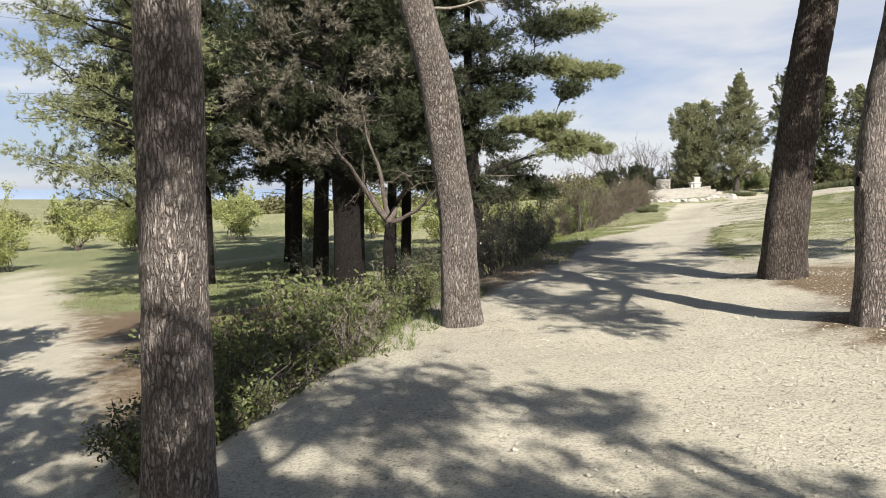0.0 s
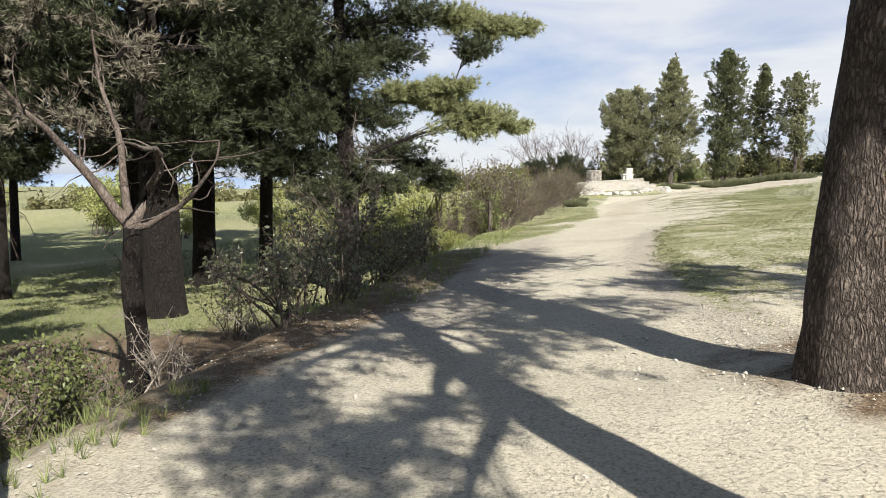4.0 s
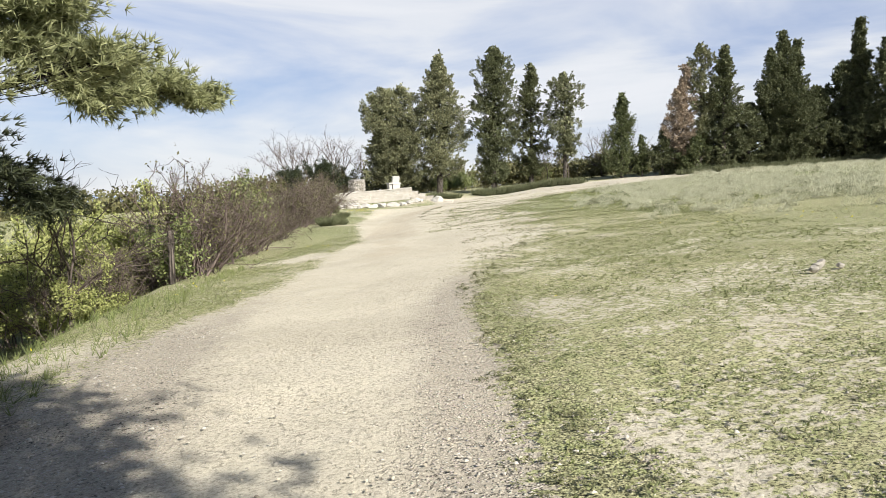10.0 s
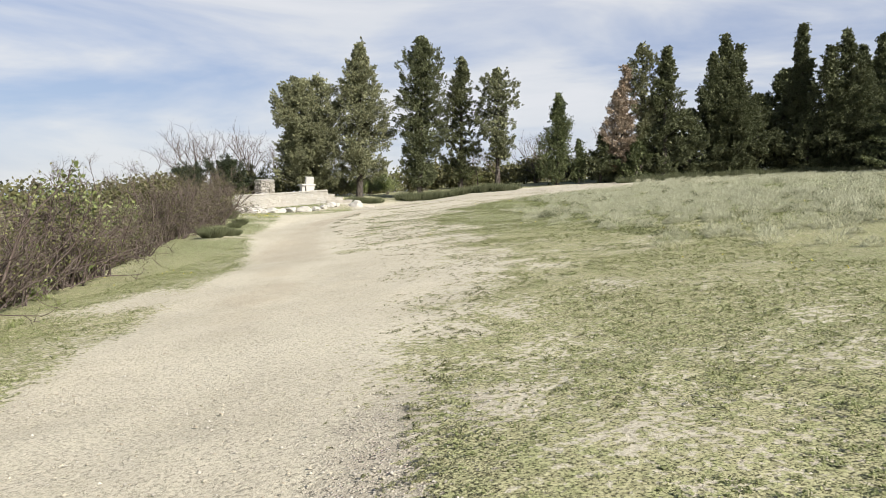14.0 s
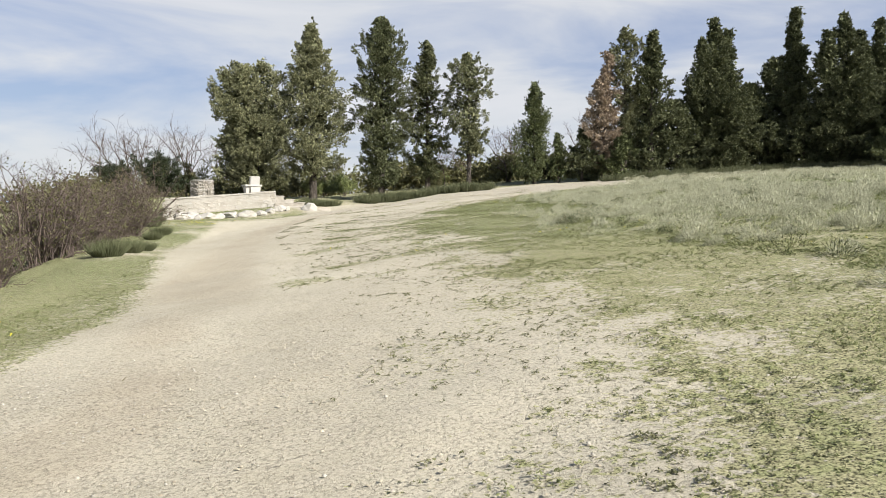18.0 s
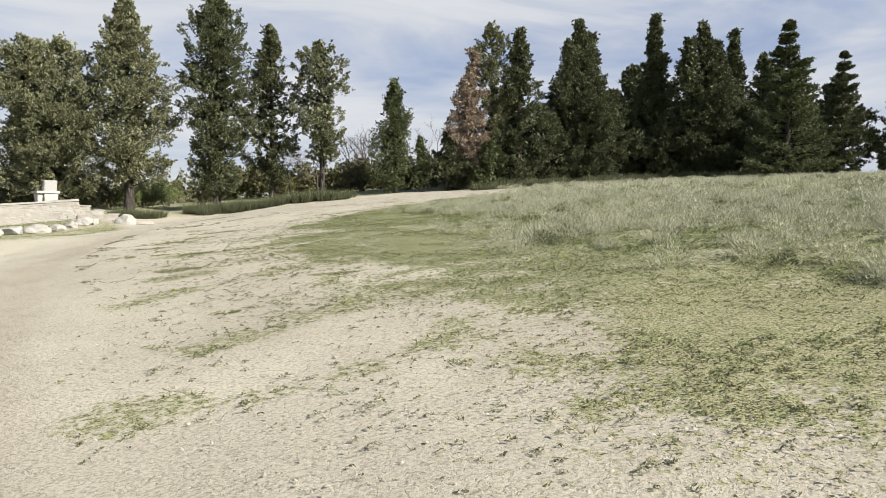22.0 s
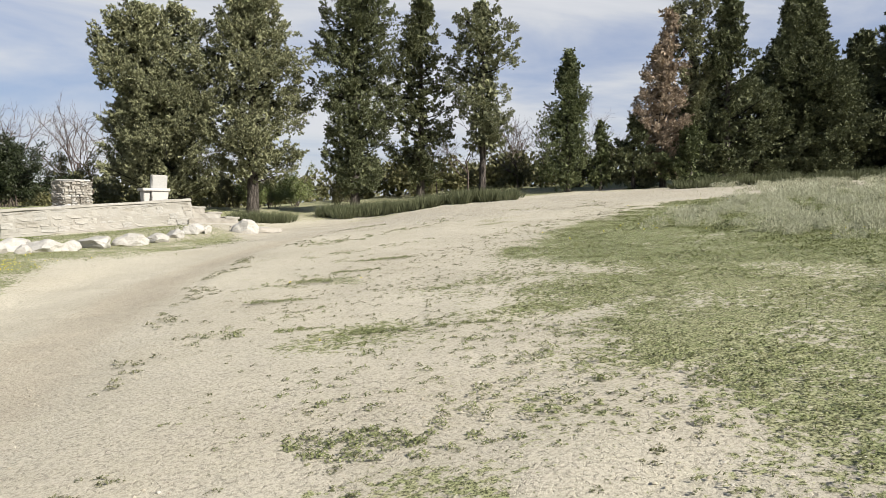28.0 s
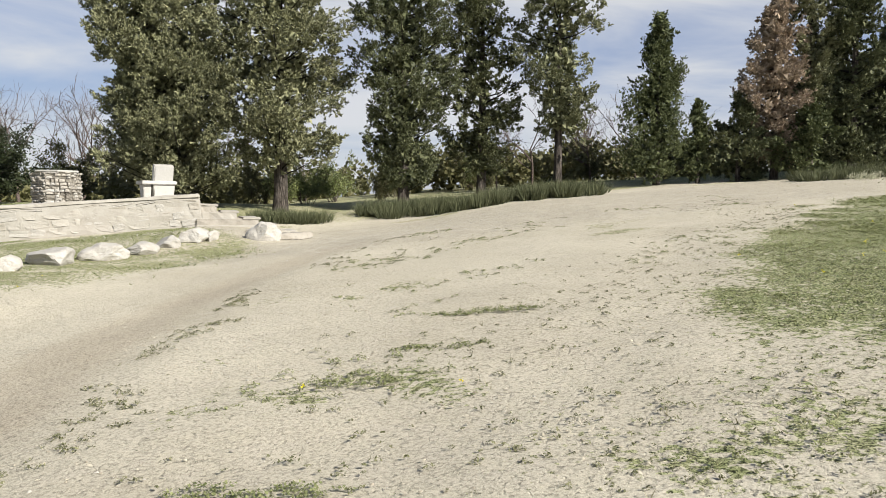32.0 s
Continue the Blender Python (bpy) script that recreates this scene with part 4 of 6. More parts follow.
pine(1.7, -3.6, [(0, 0, -0.3), (0, 0, 3), (0, 0, 8)], (0.26, 0.2, 0.05), crown_rows(6, 9, 0, 0, 4.6, 8.0, 2.0, (0.7, 1.1)), 6, BARK_BROWN, NEEDLE, "pine beside the start of the track", tufts=4800, needle_len=0.15, needle_wide=0.024, needles=7, dead=0, sides=16, rings=40)
pine(5.0, -4.9, [(0, 0, -0.3), (-0.1, 0, 3), (-0.4, 0.2, 6.2)], (0.15, 0.12, 0.04), [(-0.6, 0.2, 5.4, 0.8, 0.8, 0.4, 0.3), (-1.2, -0.4, 6.0, 0.8, 0.8, 0.4, 0.3), (-0.9, 0.9, 6.3, 0.7, 0.7, 0.4, 0.3)], 25, BARK_BROWN, NEEDLE,
     "slim pine beside the start of the track", tufts=1000, needle_len=0.15, needle_wide=0.024, needles=7, dead=0, sides=16, rings=40)

for sx, sy, sd in ((-2.4, -3.2, 8), (-5.6, 0.6, 9), (-2.6, 0.2, 21), (-6.6, 7.0, 22), (-0.6, -7.6, 23), (-4.6, -4.4, 24), (-5.4, 3.4, 26), (-7.6, -0.6, 27)):
    pine(sx, sy, [(0, 0, -0.3), (0, 0, 3), (0, 0, 8)], (0.26, 0.2, 0.05), crown_rows(sd, 9, 0, 0, 4.0, 8.0, 2.2, (0.8, 1.2)), sd, BARK_BROWN, NEEDLE, "pine above the lower track", tufts=3400, needle_len=0.17, needle_wide=0.04, needles=7, dead=0, sides=16, rings=40)

# the grove on the lower ground: place, girth, height, height of the lowest boughs, reach
GROVE = [(-2.75, 23.3, 0.46, 11.0, 3.8, 4.3, 11), (-4.3, 27.4, 0.3, 12, 3.9, 4.2, 13), (-3.2, 29.3, 0.36, 12, 4.0, 4.2, 14),
         (-5.8, 30.6, 0.24, 11, 3.9, 4.0, 15), (-10.2, 28.4, 0.24, 11, 4.0, 3.8, 16), (-8.7, 28.6, 0.2, 10, 3.8, 3.6, 17), (-1.2, 28.0, 0.2, 11, 3.6, 3.8, 18)]
# withered boughs on the sunny side of the stoutest one
WITHERED = [(-2.6, -2.6, 5.6, 1.0, 0.9, 0.7, 0.017, NEEDLE_DRY), (-1.3, -3.2, 6.0, 1.0, 0.9, 0.8, 0.02, NEEDLE_DRY), (0.1, -3.3, 5.2, 0.9, 0.8, 0.7, 0.017, NEEDLE_DRY), (-1.9, -3.0, 4.4, 0.9, 0.8, 0.6, 0.014, NEEDLE_DRY),
            (-0.6, -3.2, 4.2, 0.9, 0.8, 0.6, 0.014, NEEDLE_DRY), (-2.0, -3.0, 7.4, 1.0, 0.9, 0.8, 0.017, NEEDLE_DRY), (-0.4, -3.3, 7.3, 1.0, 0.9, 0.8, 0.017, NEEDLE_DRY), (1.2, -2.8, 6.4, 0.9, 0.8, 0.7, 0.014, NEEDLE_DRY)]
grove = []
for gx, gy, gr, tall, low, wide, sd in GROVE:
    g = np.random.RandomState(sd)
    lx, ly = g.uniform(-0.5, 0.5), g.uniform(-0.3, 0.3)
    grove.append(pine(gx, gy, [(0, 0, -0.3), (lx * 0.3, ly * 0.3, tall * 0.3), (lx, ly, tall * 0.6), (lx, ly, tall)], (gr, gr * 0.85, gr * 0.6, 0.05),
         crown_rows(sd, 26, lx, ly, low, tall + 0.6, wide, (1.1, 1.8)) + (WITHERED if sd == 11 else []), sd, BARK_SHADED, NEEDLE, "pine of the grove below the track, bark coloured for shade", tufts=12500, dead=26, needle_len=0.18, needle_wide=0.027, needles=8, sides=20, rings=50))
for k, (gx, gy, tn) in enumerate([(-12.5, 33.0, 40), (-2.2, 35.5, 130), (-7.0, 36.0, 220), (-13.5, 40.0, 300)]):
    copy_thing(grove[(1, 4, 2, 5)[k]], pose(gx, gy, height1(gx, gy), 0, 0, tn))
# its outermost pine reaches over the bank with tips coloured as sunlit
REACH = [(1.5, 0.4, 5.20, 0.9, 0.8, 0.3, 0.060, NEEDLE_LIT), (2.3, 0.7, 5.00, 0.9, 0.8, 0.3, 0.068, NEEDLE_LIT), (3.1, 1.1, 4.75, 0.9, 0.8, 0.28, 0.068, NEEDLE_LIT), (3.9, 1.4, 4.55, 0.75, 0.6, 0.2, 0.053, NEEDLE_LIT),
         (4.6, 1.6, 4.45, 0.5, 0.4, 0.13, 0.030, NEEDLE_LIT), (3.3, 1.0, 4.30, 0.7, 0.6, 0.25, 0.045, NEEDLE_LIT), (2.7, 0.4, 5.40, 0.8, 0.7, 0.25, 0.045, NEEDLE_LIT), (3.5, -0.8, 4.60, 0.6, 0.5, 0.2, 0.030, NEEDLE_LIT),
         (1.8, 0.5, 7.3, 1.1, 0.9, 0.45, 0.05), (2.9, 0.9, 7.2, 1.0, 0.8, 0.4, 0.075, NEEDLE_LIT), (3.9, 1.3, 7.1, 0.9, 0.7, 0.3, 0.068, NEEDLE_LIT), (4.6, 1.6, 7.2, 0.6, 0.5, 0.22, 0.038, NEEDLE_LIT), (3.2, 0.8, 6.5, 0.9, 0.7, 0.3, 0.035),
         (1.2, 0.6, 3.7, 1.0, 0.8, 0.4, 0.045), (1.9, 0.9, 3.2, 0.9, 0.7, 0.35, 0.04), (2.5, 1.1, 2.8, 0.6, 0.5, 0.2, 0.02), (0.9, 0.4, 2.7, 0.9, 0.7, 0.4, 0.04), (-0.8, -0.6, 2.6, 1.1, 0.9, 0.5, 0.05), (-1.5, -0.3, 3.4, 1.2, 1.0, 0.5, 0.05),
         (2.4, 0.6, 8.6, 1.3, 1.1, 0.6, 0.06), (3.6, 1.2, 8.9, 1.2, 1.0, 0.5, 0.090, NEEDLE_LIT), (1.6, 0.2, 9.6, 1.4, 1.3, 0.7, 0.06), (0.6, 0.4, 4.6, 1.2, 1.0, 0.6, 0.06), (0.9, 0.5, 6.2, 1.2, 1.0, 0.6, 0.06)]
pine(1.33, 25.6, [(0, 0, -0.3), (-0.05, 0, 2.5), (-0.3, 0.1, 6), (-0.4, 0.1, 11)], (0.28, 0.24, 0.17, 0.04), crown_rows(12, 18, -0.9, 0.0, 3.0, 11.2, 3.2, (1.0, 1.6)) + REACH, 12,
     BARK_SHADED, NEEDLE, "pine reaching over the bank, tips coloured as sunlit", tufts=17000, dead=24, needle_len=0.15, needle_wide=0.021, needles=10, sides=20, rings=50)
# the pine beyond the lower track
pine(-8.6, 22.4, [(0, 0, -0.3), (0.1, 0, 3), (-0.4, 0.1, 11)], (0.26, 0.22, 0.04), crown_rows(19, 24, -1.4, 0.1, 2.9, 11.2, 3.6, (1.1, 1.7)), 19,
     BARK_SHADED, NEEDLE_LIT, "bushy pine beside the lower track", tufts=8500, dead=6, needle_len=0.16, needle_wide=0.024, needles=7, sides=20, rings=50)

# ---- cypresses and other conifers about the meadow ----
def full(f):
    return (0.62 + 0.38 * min(1, f * 3.5)) * (1 if f < 0.4 else max(0.06, 1.0 - 0.94 * ((f - 0.4) / 0.6) ** 1.15))


def column(f):
    return (0.6 + 0.4 * min(1, f * 2.2)) * (1 if f < 0.8 else max(0.12, 1 - 0.85 * ((f - 0.8) / 0.2) ** 1.7))


def cone(f):
    return max(0.04, (1 - f) ** 0.85) * (0.75 + 0.25 * min(1, f * 5))


def broad(f):
    return (0.72 + 0.28 * min(1, f * 4)) * (1 if f < 0.82 else max(0.25, 1 - 0.75 * ((f - 0.82) / 0.18) ** 1.6))


put_conifer(plumed_meshes(41, 8.5, 2.2, broad, CYPRESS_GREY, 8.0, 0.24, 0.7, 0.4, 0.55, 0.115, ((-0.7, 0, 0.97, 0.75), (1.0, 0.2, 1.0, 0.66), (-1.7, 0.1, 0.9, 0.45), (0.7, 0, 0.66, 1.1)), 0.34), 25.1, 73.4, "broad grey-green cypress behind the stone platform")
put_conifer(plumed_meshes(42, 11.0, 2.5, full, CYPRESS_GREY, 9.5, 0.26, 1.7, 0.35, 0.55, 0.115, lump=0.38), 28.6, 71.9, "tall grey-green cypress with a bare foot behind the steps")
put_conifer(plumed_meshes(43, 11.4, 1.75, column, CYPRESS_DARK, 12.0, 0.22, 0.8, 0.5, 0.45, 0.1, lump=0.2, stray=0.05), 32.8, 70.35, "dense dark green cypress in the lavender bed")
put_conifer(plumed_meshes(44, 9.9, 1.8, full, CYPRESS, 7.0, 0.2, 1.0, 0.35, 0.5, 0.105, lump=0.3), 36.0, 69.8, "airy green cypress with gaps in its crown")
put_conifer(plumed_meshes(45, 8.7, 1.42, column, CYPRESS_OLIVE, 10.0, 0.17, 2.2, 0.5, 0.38, 0.09, lump=0.22), 37.6, 67.2, "slim olive cypress with a bare trunk")
put_conifer(plumed_meshes(46, 6.7, 2.2, cone, CYPRESS_YOUNG, 6.5, 0.14, 0.35, 1.3, 0.85, 0.1, lump=0.5, stray=0.25), 43.3, 67.4, "young cone-shaped conifer with upturned branches")
put_conifer(plumed_meshes(47, 3.2, 0.75, cone, CYPRESS_YOUNG, 8.0, 0.08, 0.2, 1.2, 0.5, 0.11), 44.5, 66.3, "small young conifer at the row's foot")
put_conifer(plumed_meshes(48, 8.7, 1.55, full, DRY_CONIFER, 6.0, 0.16, 1.0, 0.6, 0.5, 0.11, ((0.3, 0, 1, 0.8), (-0.5, 0, 0.78, 0.85)), gap=0.16), 47.2, 64.6, "dying cypress with brown withered foliage")
put_conifer(plumed_meshes(58, 2.8, 1.35, full, CYPRESS_YOUNG, 8.0, 0.1, 0.1, 0.4, 0.4, 0.13), 47.5, 63.2, "low green conifer bush at the dying cypress's foot")
put_conifer(plumed_meshes(60, 3.4, 1.3, full, CYPRESS_DARK, 8.0, 0.1, 0.1, 0.4, 0.4, 0.13), 45.9, 65.4, "low dark conifer beside the dying cypress")
put_conifer(plumed_meshes(49, 10.3, 0.95, column, CYPRESS_GREY, 8.0, 0.18, 1.5, 0.5, 0.4, 0.12, gap=0.1), 48.7, 64.1, "tall slim grey cypress")
put_conifer(plumed_meshes(50, 9.8, 1.8, full, CYPRESS_DARK, 7.5, 0.2, 0.4, 0.4, 0.55, 0.14), 50.0, 62.9, "dark green cypress at the meadow's edge")
put_conifer(plumed_meshes(51, 10.8, 3.3, full, CYPRESS_DARK, 6.0, 0.24, 0.3, 0.4, 0.65, 0.15, ((-0.4, 0, 1, 0.6), (1.5, 0.3, 0.95, 0.5), (-1.7, 0, 0.86, 0.5), (0.6, -0.6, 0.7, 0.85)), 0.36), 55.8, 62.0, "very broad dark cypress at the meadow's edge")
put_conifer(plumed_meshes(52, 11.6, 2.2, cone, CYPRESS_DARK, 7.0, 0.24, 0.3, 0.1, 0.65, 0.15, lump=0.45), 61.4, 59.6, "tall pointed dark conifer")
put_conifer(plumed_meshes(53, 10.6, 3.3, full, CYPRESS_DARK, 6.0, 0.24, 0.3, 0.35, 0.65, 0.15, ((0, 0, 1, 0.65), (-1.5, 0.3, 0.88, 0.5), (1.6, -0.3, 0.9, 0.5), (0.4, -0.6, 0.72, 0.85)), 0.36), 62.2, 56.4, "broad dark cypress with a rounded top")
put_conifer(plumed_meshes(54, 10.4, 1.6, cone, CYPRESS_DARK, 7.0, 0.2, 0.3, 0.3, 0.55, 0.15, lump=0.4), 65.4, 55.6, "narrow dark conifer behind the others")
put_conifer(plumed_meshes(61, 9.6, 2.2, full, CYPRESS_YOUNG, 6.0, 0.22, 0.6, 0.3, 0.6, 0.16, lump=0.4), 73.2, 56.6, "green conifer farther behind the meadow")
put_conifer(cypress_meshes(55, 9.3, 3.1, cone, CYPRESS_YOUNG, 3600, 0.2, 0.2, 0, 0.0, 0.16, tiers=13), 58.0, 49.1, "tiered spruce with level branches", name="spruce_tree")
put_conifer(cypress_meshes(56, 8.2, 2.0, cone, CYPRESS_DARK, 2200, 0.2, 0.2, 0, 0.0, 0.16, tiers=12), 65.3, 48.3, "pointed dark spruce behind the meadow", name="spruce_tree")
put_conifer(plumed_meshes(57, 8.0, 2.0, cone, CYPRESS_DARK, 6.0, 0.2, 0.2, 0.2, 0.55, 0.16), 67.5, 44.8, "pointed dark conifer behind the meadow")

low = plumed_meshes(59, 5.2, 2.0, full, CYPRESS_DARK, 6.0, 0.16, 0.1, 0.3, 0.55, 0.16)
for k, (cx, cy, s) in enumerate([(52.6, 62.8, 1.0), (58.7, 61.4, 1.2), (64.6, 58.6, 1.1), (60.2, 58.0, 0.9), (66.5, 52.5, 1.2), (63.2, 51.0, 1.2), (61.8, 50.2, 0.9), (69.5, 50.0, 1.3), (71.0, 45.6, 1.2), (52.4, 65.4, 1.2), (57.5, 64.2, 1.5), (63.0, 62.4, 1.6), (68.4, 58.4, 1.7)]):
    put_conifer(low, cx, cy, "low dark conifer filling the row's gaps", 77 * k, s)

# ---- shrubs along the bank ----
hedge_bare = [shrub_meshes(60 + k, 1.3, 0.95, LEAF_OLIVE, TWIG_PINK, 30, 1200, 0.02, twigs=3) for k in range(3)]
hedge_leaf = [shrub_meshes(64 + k, 1.2, 0.75, LEAF_SHRUB, TWIG, 12, 2400, 0.034) for k in range(2)]
rngh = np.random.RandomState(9)
for k in range(62):
    hy = 29.3 + k * 0.46 + rngh.uniform(-0.2, 0.2)
    hx = float(edge_x(hy)) + 0.0 - 2.4 * rngh.rand() ** 1.5
    leafy = rngh.rand() < (0.35 if hy < 33 else 0.14)
    put_shrub((hedge_leaf if leafy else hedge_bare)[rngh.randint(2)], hx, hy, "green leafy shrub in the hedge" if leafy else "bare brownish twiggy shrub in the hedge", rngh.uniform(0, 360), rngh.uniform(0.85, 1.75), group="hedge along the track")
bush_near = [shrub_meshes(70 + k, 0.75, 0.6, LEAF_BUSH, TWIG, 18, 3000, 0.022) for k in range(2)]
for k, (bx, by, s) in enumerate([(-1.1, 8.2, 0.8), (-1.7, 7.6, 1.0), (-2.3, 8.6, 1.2), (-1.5, 9.6, 1.2), (-0.7, 9.6, 0.7), (-2.6, 9.8, 1.2), (-1.2, 10.9, 1.1), (-2.0, 11.4, 1.1), (-0.3, 11.2, 0.7), (-1.9, 6.4, 0.8), (-2.8, 7.2, 0.8)]):
    put_shrub(bush_near[k % 2], bx, by, "green evergreen bush on the bank's slope", 40 * k, 1.35 * s, "bush", "bushes on the bank")
snag = [shrub_meshes(86 + k, 0.75, 0.55, LEAF_OLIVE, TWIG_PALE, 16, 0, 0.02, twigs=3) for k in range(2)]
for k, (bx, by, s) in enumerate([(-0.95, 7.9, 0.8), (-0.75, 8.5, 0.7), (-1.3, 8.7, 0.9), (-1.6, 7.0, 0.8), (-0.7, 12.7, 1.0), (0.0, 13.0, 0.9), (-1.1, 9.1, 1.0), (-1.3, 13.8, 1.1), (-0.5, 10.3, 0.9), (-1.9, 10.2, 1.2), (0.6, 15.2, 0.9), (1.4, 17.4, 0.8)]):
    put_shrub(snag[k % 2], bx, by, "dead pale twiggy bush on the bank", 60 * k, s, "dead_bush", "dead bushes on the bank")
laurel = [shrub_meshes(80 + k, 1.35, 0.75, LEAF_DARK, TWIG, 13, 750, 0.034) for k in range(2)]
for k, (bx, by, s) in enumerate([(1.05, 13.7, 0.85), (1.45, 15.0, 0.9), (2.0, 16.8, 0.8), (1.5, 17.4, 0.95), (2.6, 19.0, 0.8), (2.4, 20.8, 0.8), (3.0, 21.6, 0.65),
                                 (-0.6, 19.6, 0.8), (-1.8, 26.0, 1.1), (-0.2, 25.0, 1.0), (-3.8, 24.9, 0.8), (-5.0, 28.6, 1.0), (-1.4, 14.2, 0.8), (-0.7, 13.2, 0.7)]):
    put_shrub(laurel[k % 2], bx, by, "dark glossy evergreen shrub at the bank's foot", 70 * k, s, group="evergreen shrubs below the track")


# ---- the stone platform with its drum, reading desk and steps ----
def bm_mesh(name, bm, mat, smooth_=False):
    me = bpy.data.meshes.new(name)
    bm.normal_update()
    bm.to_mesh(me)
    bm.free()
    me.materials.append(mat)
    if smooth_:
        me.polygons.foreach_set("use_smooth", np.ones(len(me.polygons), bool))
    return me


def block(name, size, mat, bevel=0.02, seed=0, rough=0.0, taper=1.0, cuts=0):
    """A block with bevelled, slightly uneven edges, standing on z = 0 about its middle."""
    bm = bmesh.new()
    bmesh.ops.create_cube(bm, size=1)
    for v in bm.verts:
        k = taper if v.co.z < 0 else 1.0
        v.co = Vector((v.co.x * size[0] * k, v.co.y * size[1] * k, (v.co.z + 0.5) * size[2]))
    if cuts:
        bmesh.ops.subdivide_edges(bm, edges=bm.edges[:], cuts=cuts, use_grid_fill=True)
    if bevel:
        bmesh.ops.bevel(bm, geom=[e for e in bm.edges if e.calc_face_angle(0) > 0.5], offset=bevel, segments=2, affect="EDGES")
    if rough:
        for v in bm.verts:
            v.co += Vector([noise.noise(v.co * 5 + Vector((seed, i * 7, 0))) for i in range(3)]) * rough
    return bm_mesh(name, bm, mat)


def rock(name, seed, mat=None):
    """A weathered boulder about one metre across."""
    bm = bmesh.new()
    bmesh.ops.create_icosphere(bm, subdivisions=4, radius=0.5)
    cuts_ = [(Vector([noise.random() - 0.5 for _ in range(3)]).normalized(), 0.28 + 0.14 * noise.random()) for _ in range(9)]
    for v in bm.verts:
        for nrm, dist in cuts_:
            over = v.co.dot(nrm) - dist
            if over > 0:
                v.co -= nrm * over * 0.92
        v.co += v.co.normalized() * (0.05 * noise.noise(v.co * 4 + Vector((seed * 3, 0, 0))) + 0.02 * noise.noise(v.co * 14))
    return bm_mesh(name, bm, mat or LIMESTONE)


noise.seed_set(5)
PLAT_X, PLAT_Y, PLAT_TURN, FLOOR_Z = 18.85, 68.75, -15.5, 2.2
plat = thing("stone_platform", PLAT_X, PLAT_Y, 0.0, PLAT_TURN)
plat.matrix_basis = pose(PLAT_X, PLAT_Y, -0.3, 0, -4.2, PLAT_TURN)      # its floor falls towards the valley
tagged(plat, "raised platform walled with pale mortared rubble", "platform")
LEN, DEEP = 5.95, 7.0
core = block("wall", (LEN, DEEP, FLOOR_Z - 0.35), MORTAR, 0.03, 3, 0.03, cuts=7)
core_ob = part("wall", core, plat, "lime mortar wall core")
core_ob.location = (LEN / 2, DEEP / 2, 0.3)
cope_me = block("coping", (LEN, 0.5, 0.1), MORTAR, 0.03, 8, 0.035, cuts=6)
cope = part("coping", cope_me, plat, "worn pale stone coping")
cope.location = (LEN / 2, 0.245, FLOOR_Z - 0.06)
paving = part("paving", block("paving", (LEN - 0.1, DEEP - 0.5, 0.06), MORTAR, 0.01, 4, 0.0), plat, "pale stone paving")
paving.location = (LEN / 2, DEEP / 2 + 0.25, FLOOR_Z - 0.055)
stones = [block("stone", (1, 0.2, 1), m, 0.06, k, 0.03, cuts=1) for k, m in enumerate((RUBBLE, MORTAR, LIMESTONE, MORTAR, LIMESTONE, MORTAR))]
g = np.random.RandomState(31)
zc = 0.62
while zc < FLOOR_Z - 0.12:
    hh = g.uniform(0.15, 0.27)
    xc = g.uniform(0.0, 0.15)
    while xc < LEN - 0.05:
        ww = min(g.uniform(0.22, 0.62), LEN - xc)
        if ww > 0.1 and g.rand() < 0.93:
            s = part("stone", stones[g.randint(6)], core_ob)
            s.matrix_basis = core_ob.matrix_basis.inverted() @ pose(xc + ww / 2, 0.1 - g.uniform(0.0, 0.012), zc, g.uniform(-2, 2), g.uniform(-9, 9), 0) @ Matrix.Diagonal((ww * 0.95, 1, min(hh, FLOOR_Z - 0.1 - zc) * 0.93, 1))
        xc += ww
    zc += hh
# the crumbled corner and return wall
for k in range(16):
    s = part("stone", stones[g.randint(6)], core_ob)
    s.matrix_basis = core_ob.matrix_basis.inverted() @ pose(-0.06, 0.3 + 0.5 * (k % 4) + g.uniform(-0.1, 0.1), 0.75 + 0.33 * (k // 4), 0, g.uniform(-8, 8), 90) @ Matrix.Diagonal((0.48, 1, 0.3, 1))

steps = thing("stone_steps", PLAT_X, PLAT_Y, 0.1, PLAT_TURN)
tagged(steps, "worn pale stone steps going down beside the platform", "steps")
for k, end in enumerate((0.25, 0.8, 1.4, 1.85, 2.4)):
    top_z = FLOOR_Z - 0.06 - 0.185 * (k + 1)
    me = block("step", (end + 0.3, 2.6, top_z - 0.6), MORTAR if k % 2 else RUBBLE, 0.03, 50 + k, 0.035, cuts=5)
    st = part("step", me, steps)
    st.location = (LEN - 0.14 + (end + 0.02) / 2, 1.3 + 0.09 - 0.08 * k, 0.6)
    tread = part("tread", block("tread", (0.5, 2.6, 0.07), MORTAR, 0.02, 60 + k, 0.02, cuts=3), st)
    tread.location = ((end + 0.3) / 2 - 0.2, -0.02, top_z - 0.6 - 0.03)

drum = thing("stone_drum", *(Matrix(pose(PLAT_X, PLAT_Y, 0, 0, 0, PLAT_TURN)) @ Vector((1.75, 2.9, 0)))[:2], 1.99, PLAT_TURN + 12)
tagged(drum, "six-sided dry stone table with a white cap slab", "stone table")
bm = bmesh.new()
bmesh.ops.create_cone(bm, cap_ends=True, segments=6, radius1=0.57, radius2=0.57, depth=1.0)
for v in bm.verts:
    v.co.z += 0.5
part("core", bm_mesh("core", bm, MORTAR), drum)
bm = bmesh.new()
bmesh.ops.create_cone(bm, cap_ends=True, segments=6, radius1=0.66, radius2=0.66, depth=0.055)
bmesh.ops.bevel(bm, geom=bm.edges[:], offset=0.012, segments=2, affect="EDGES")
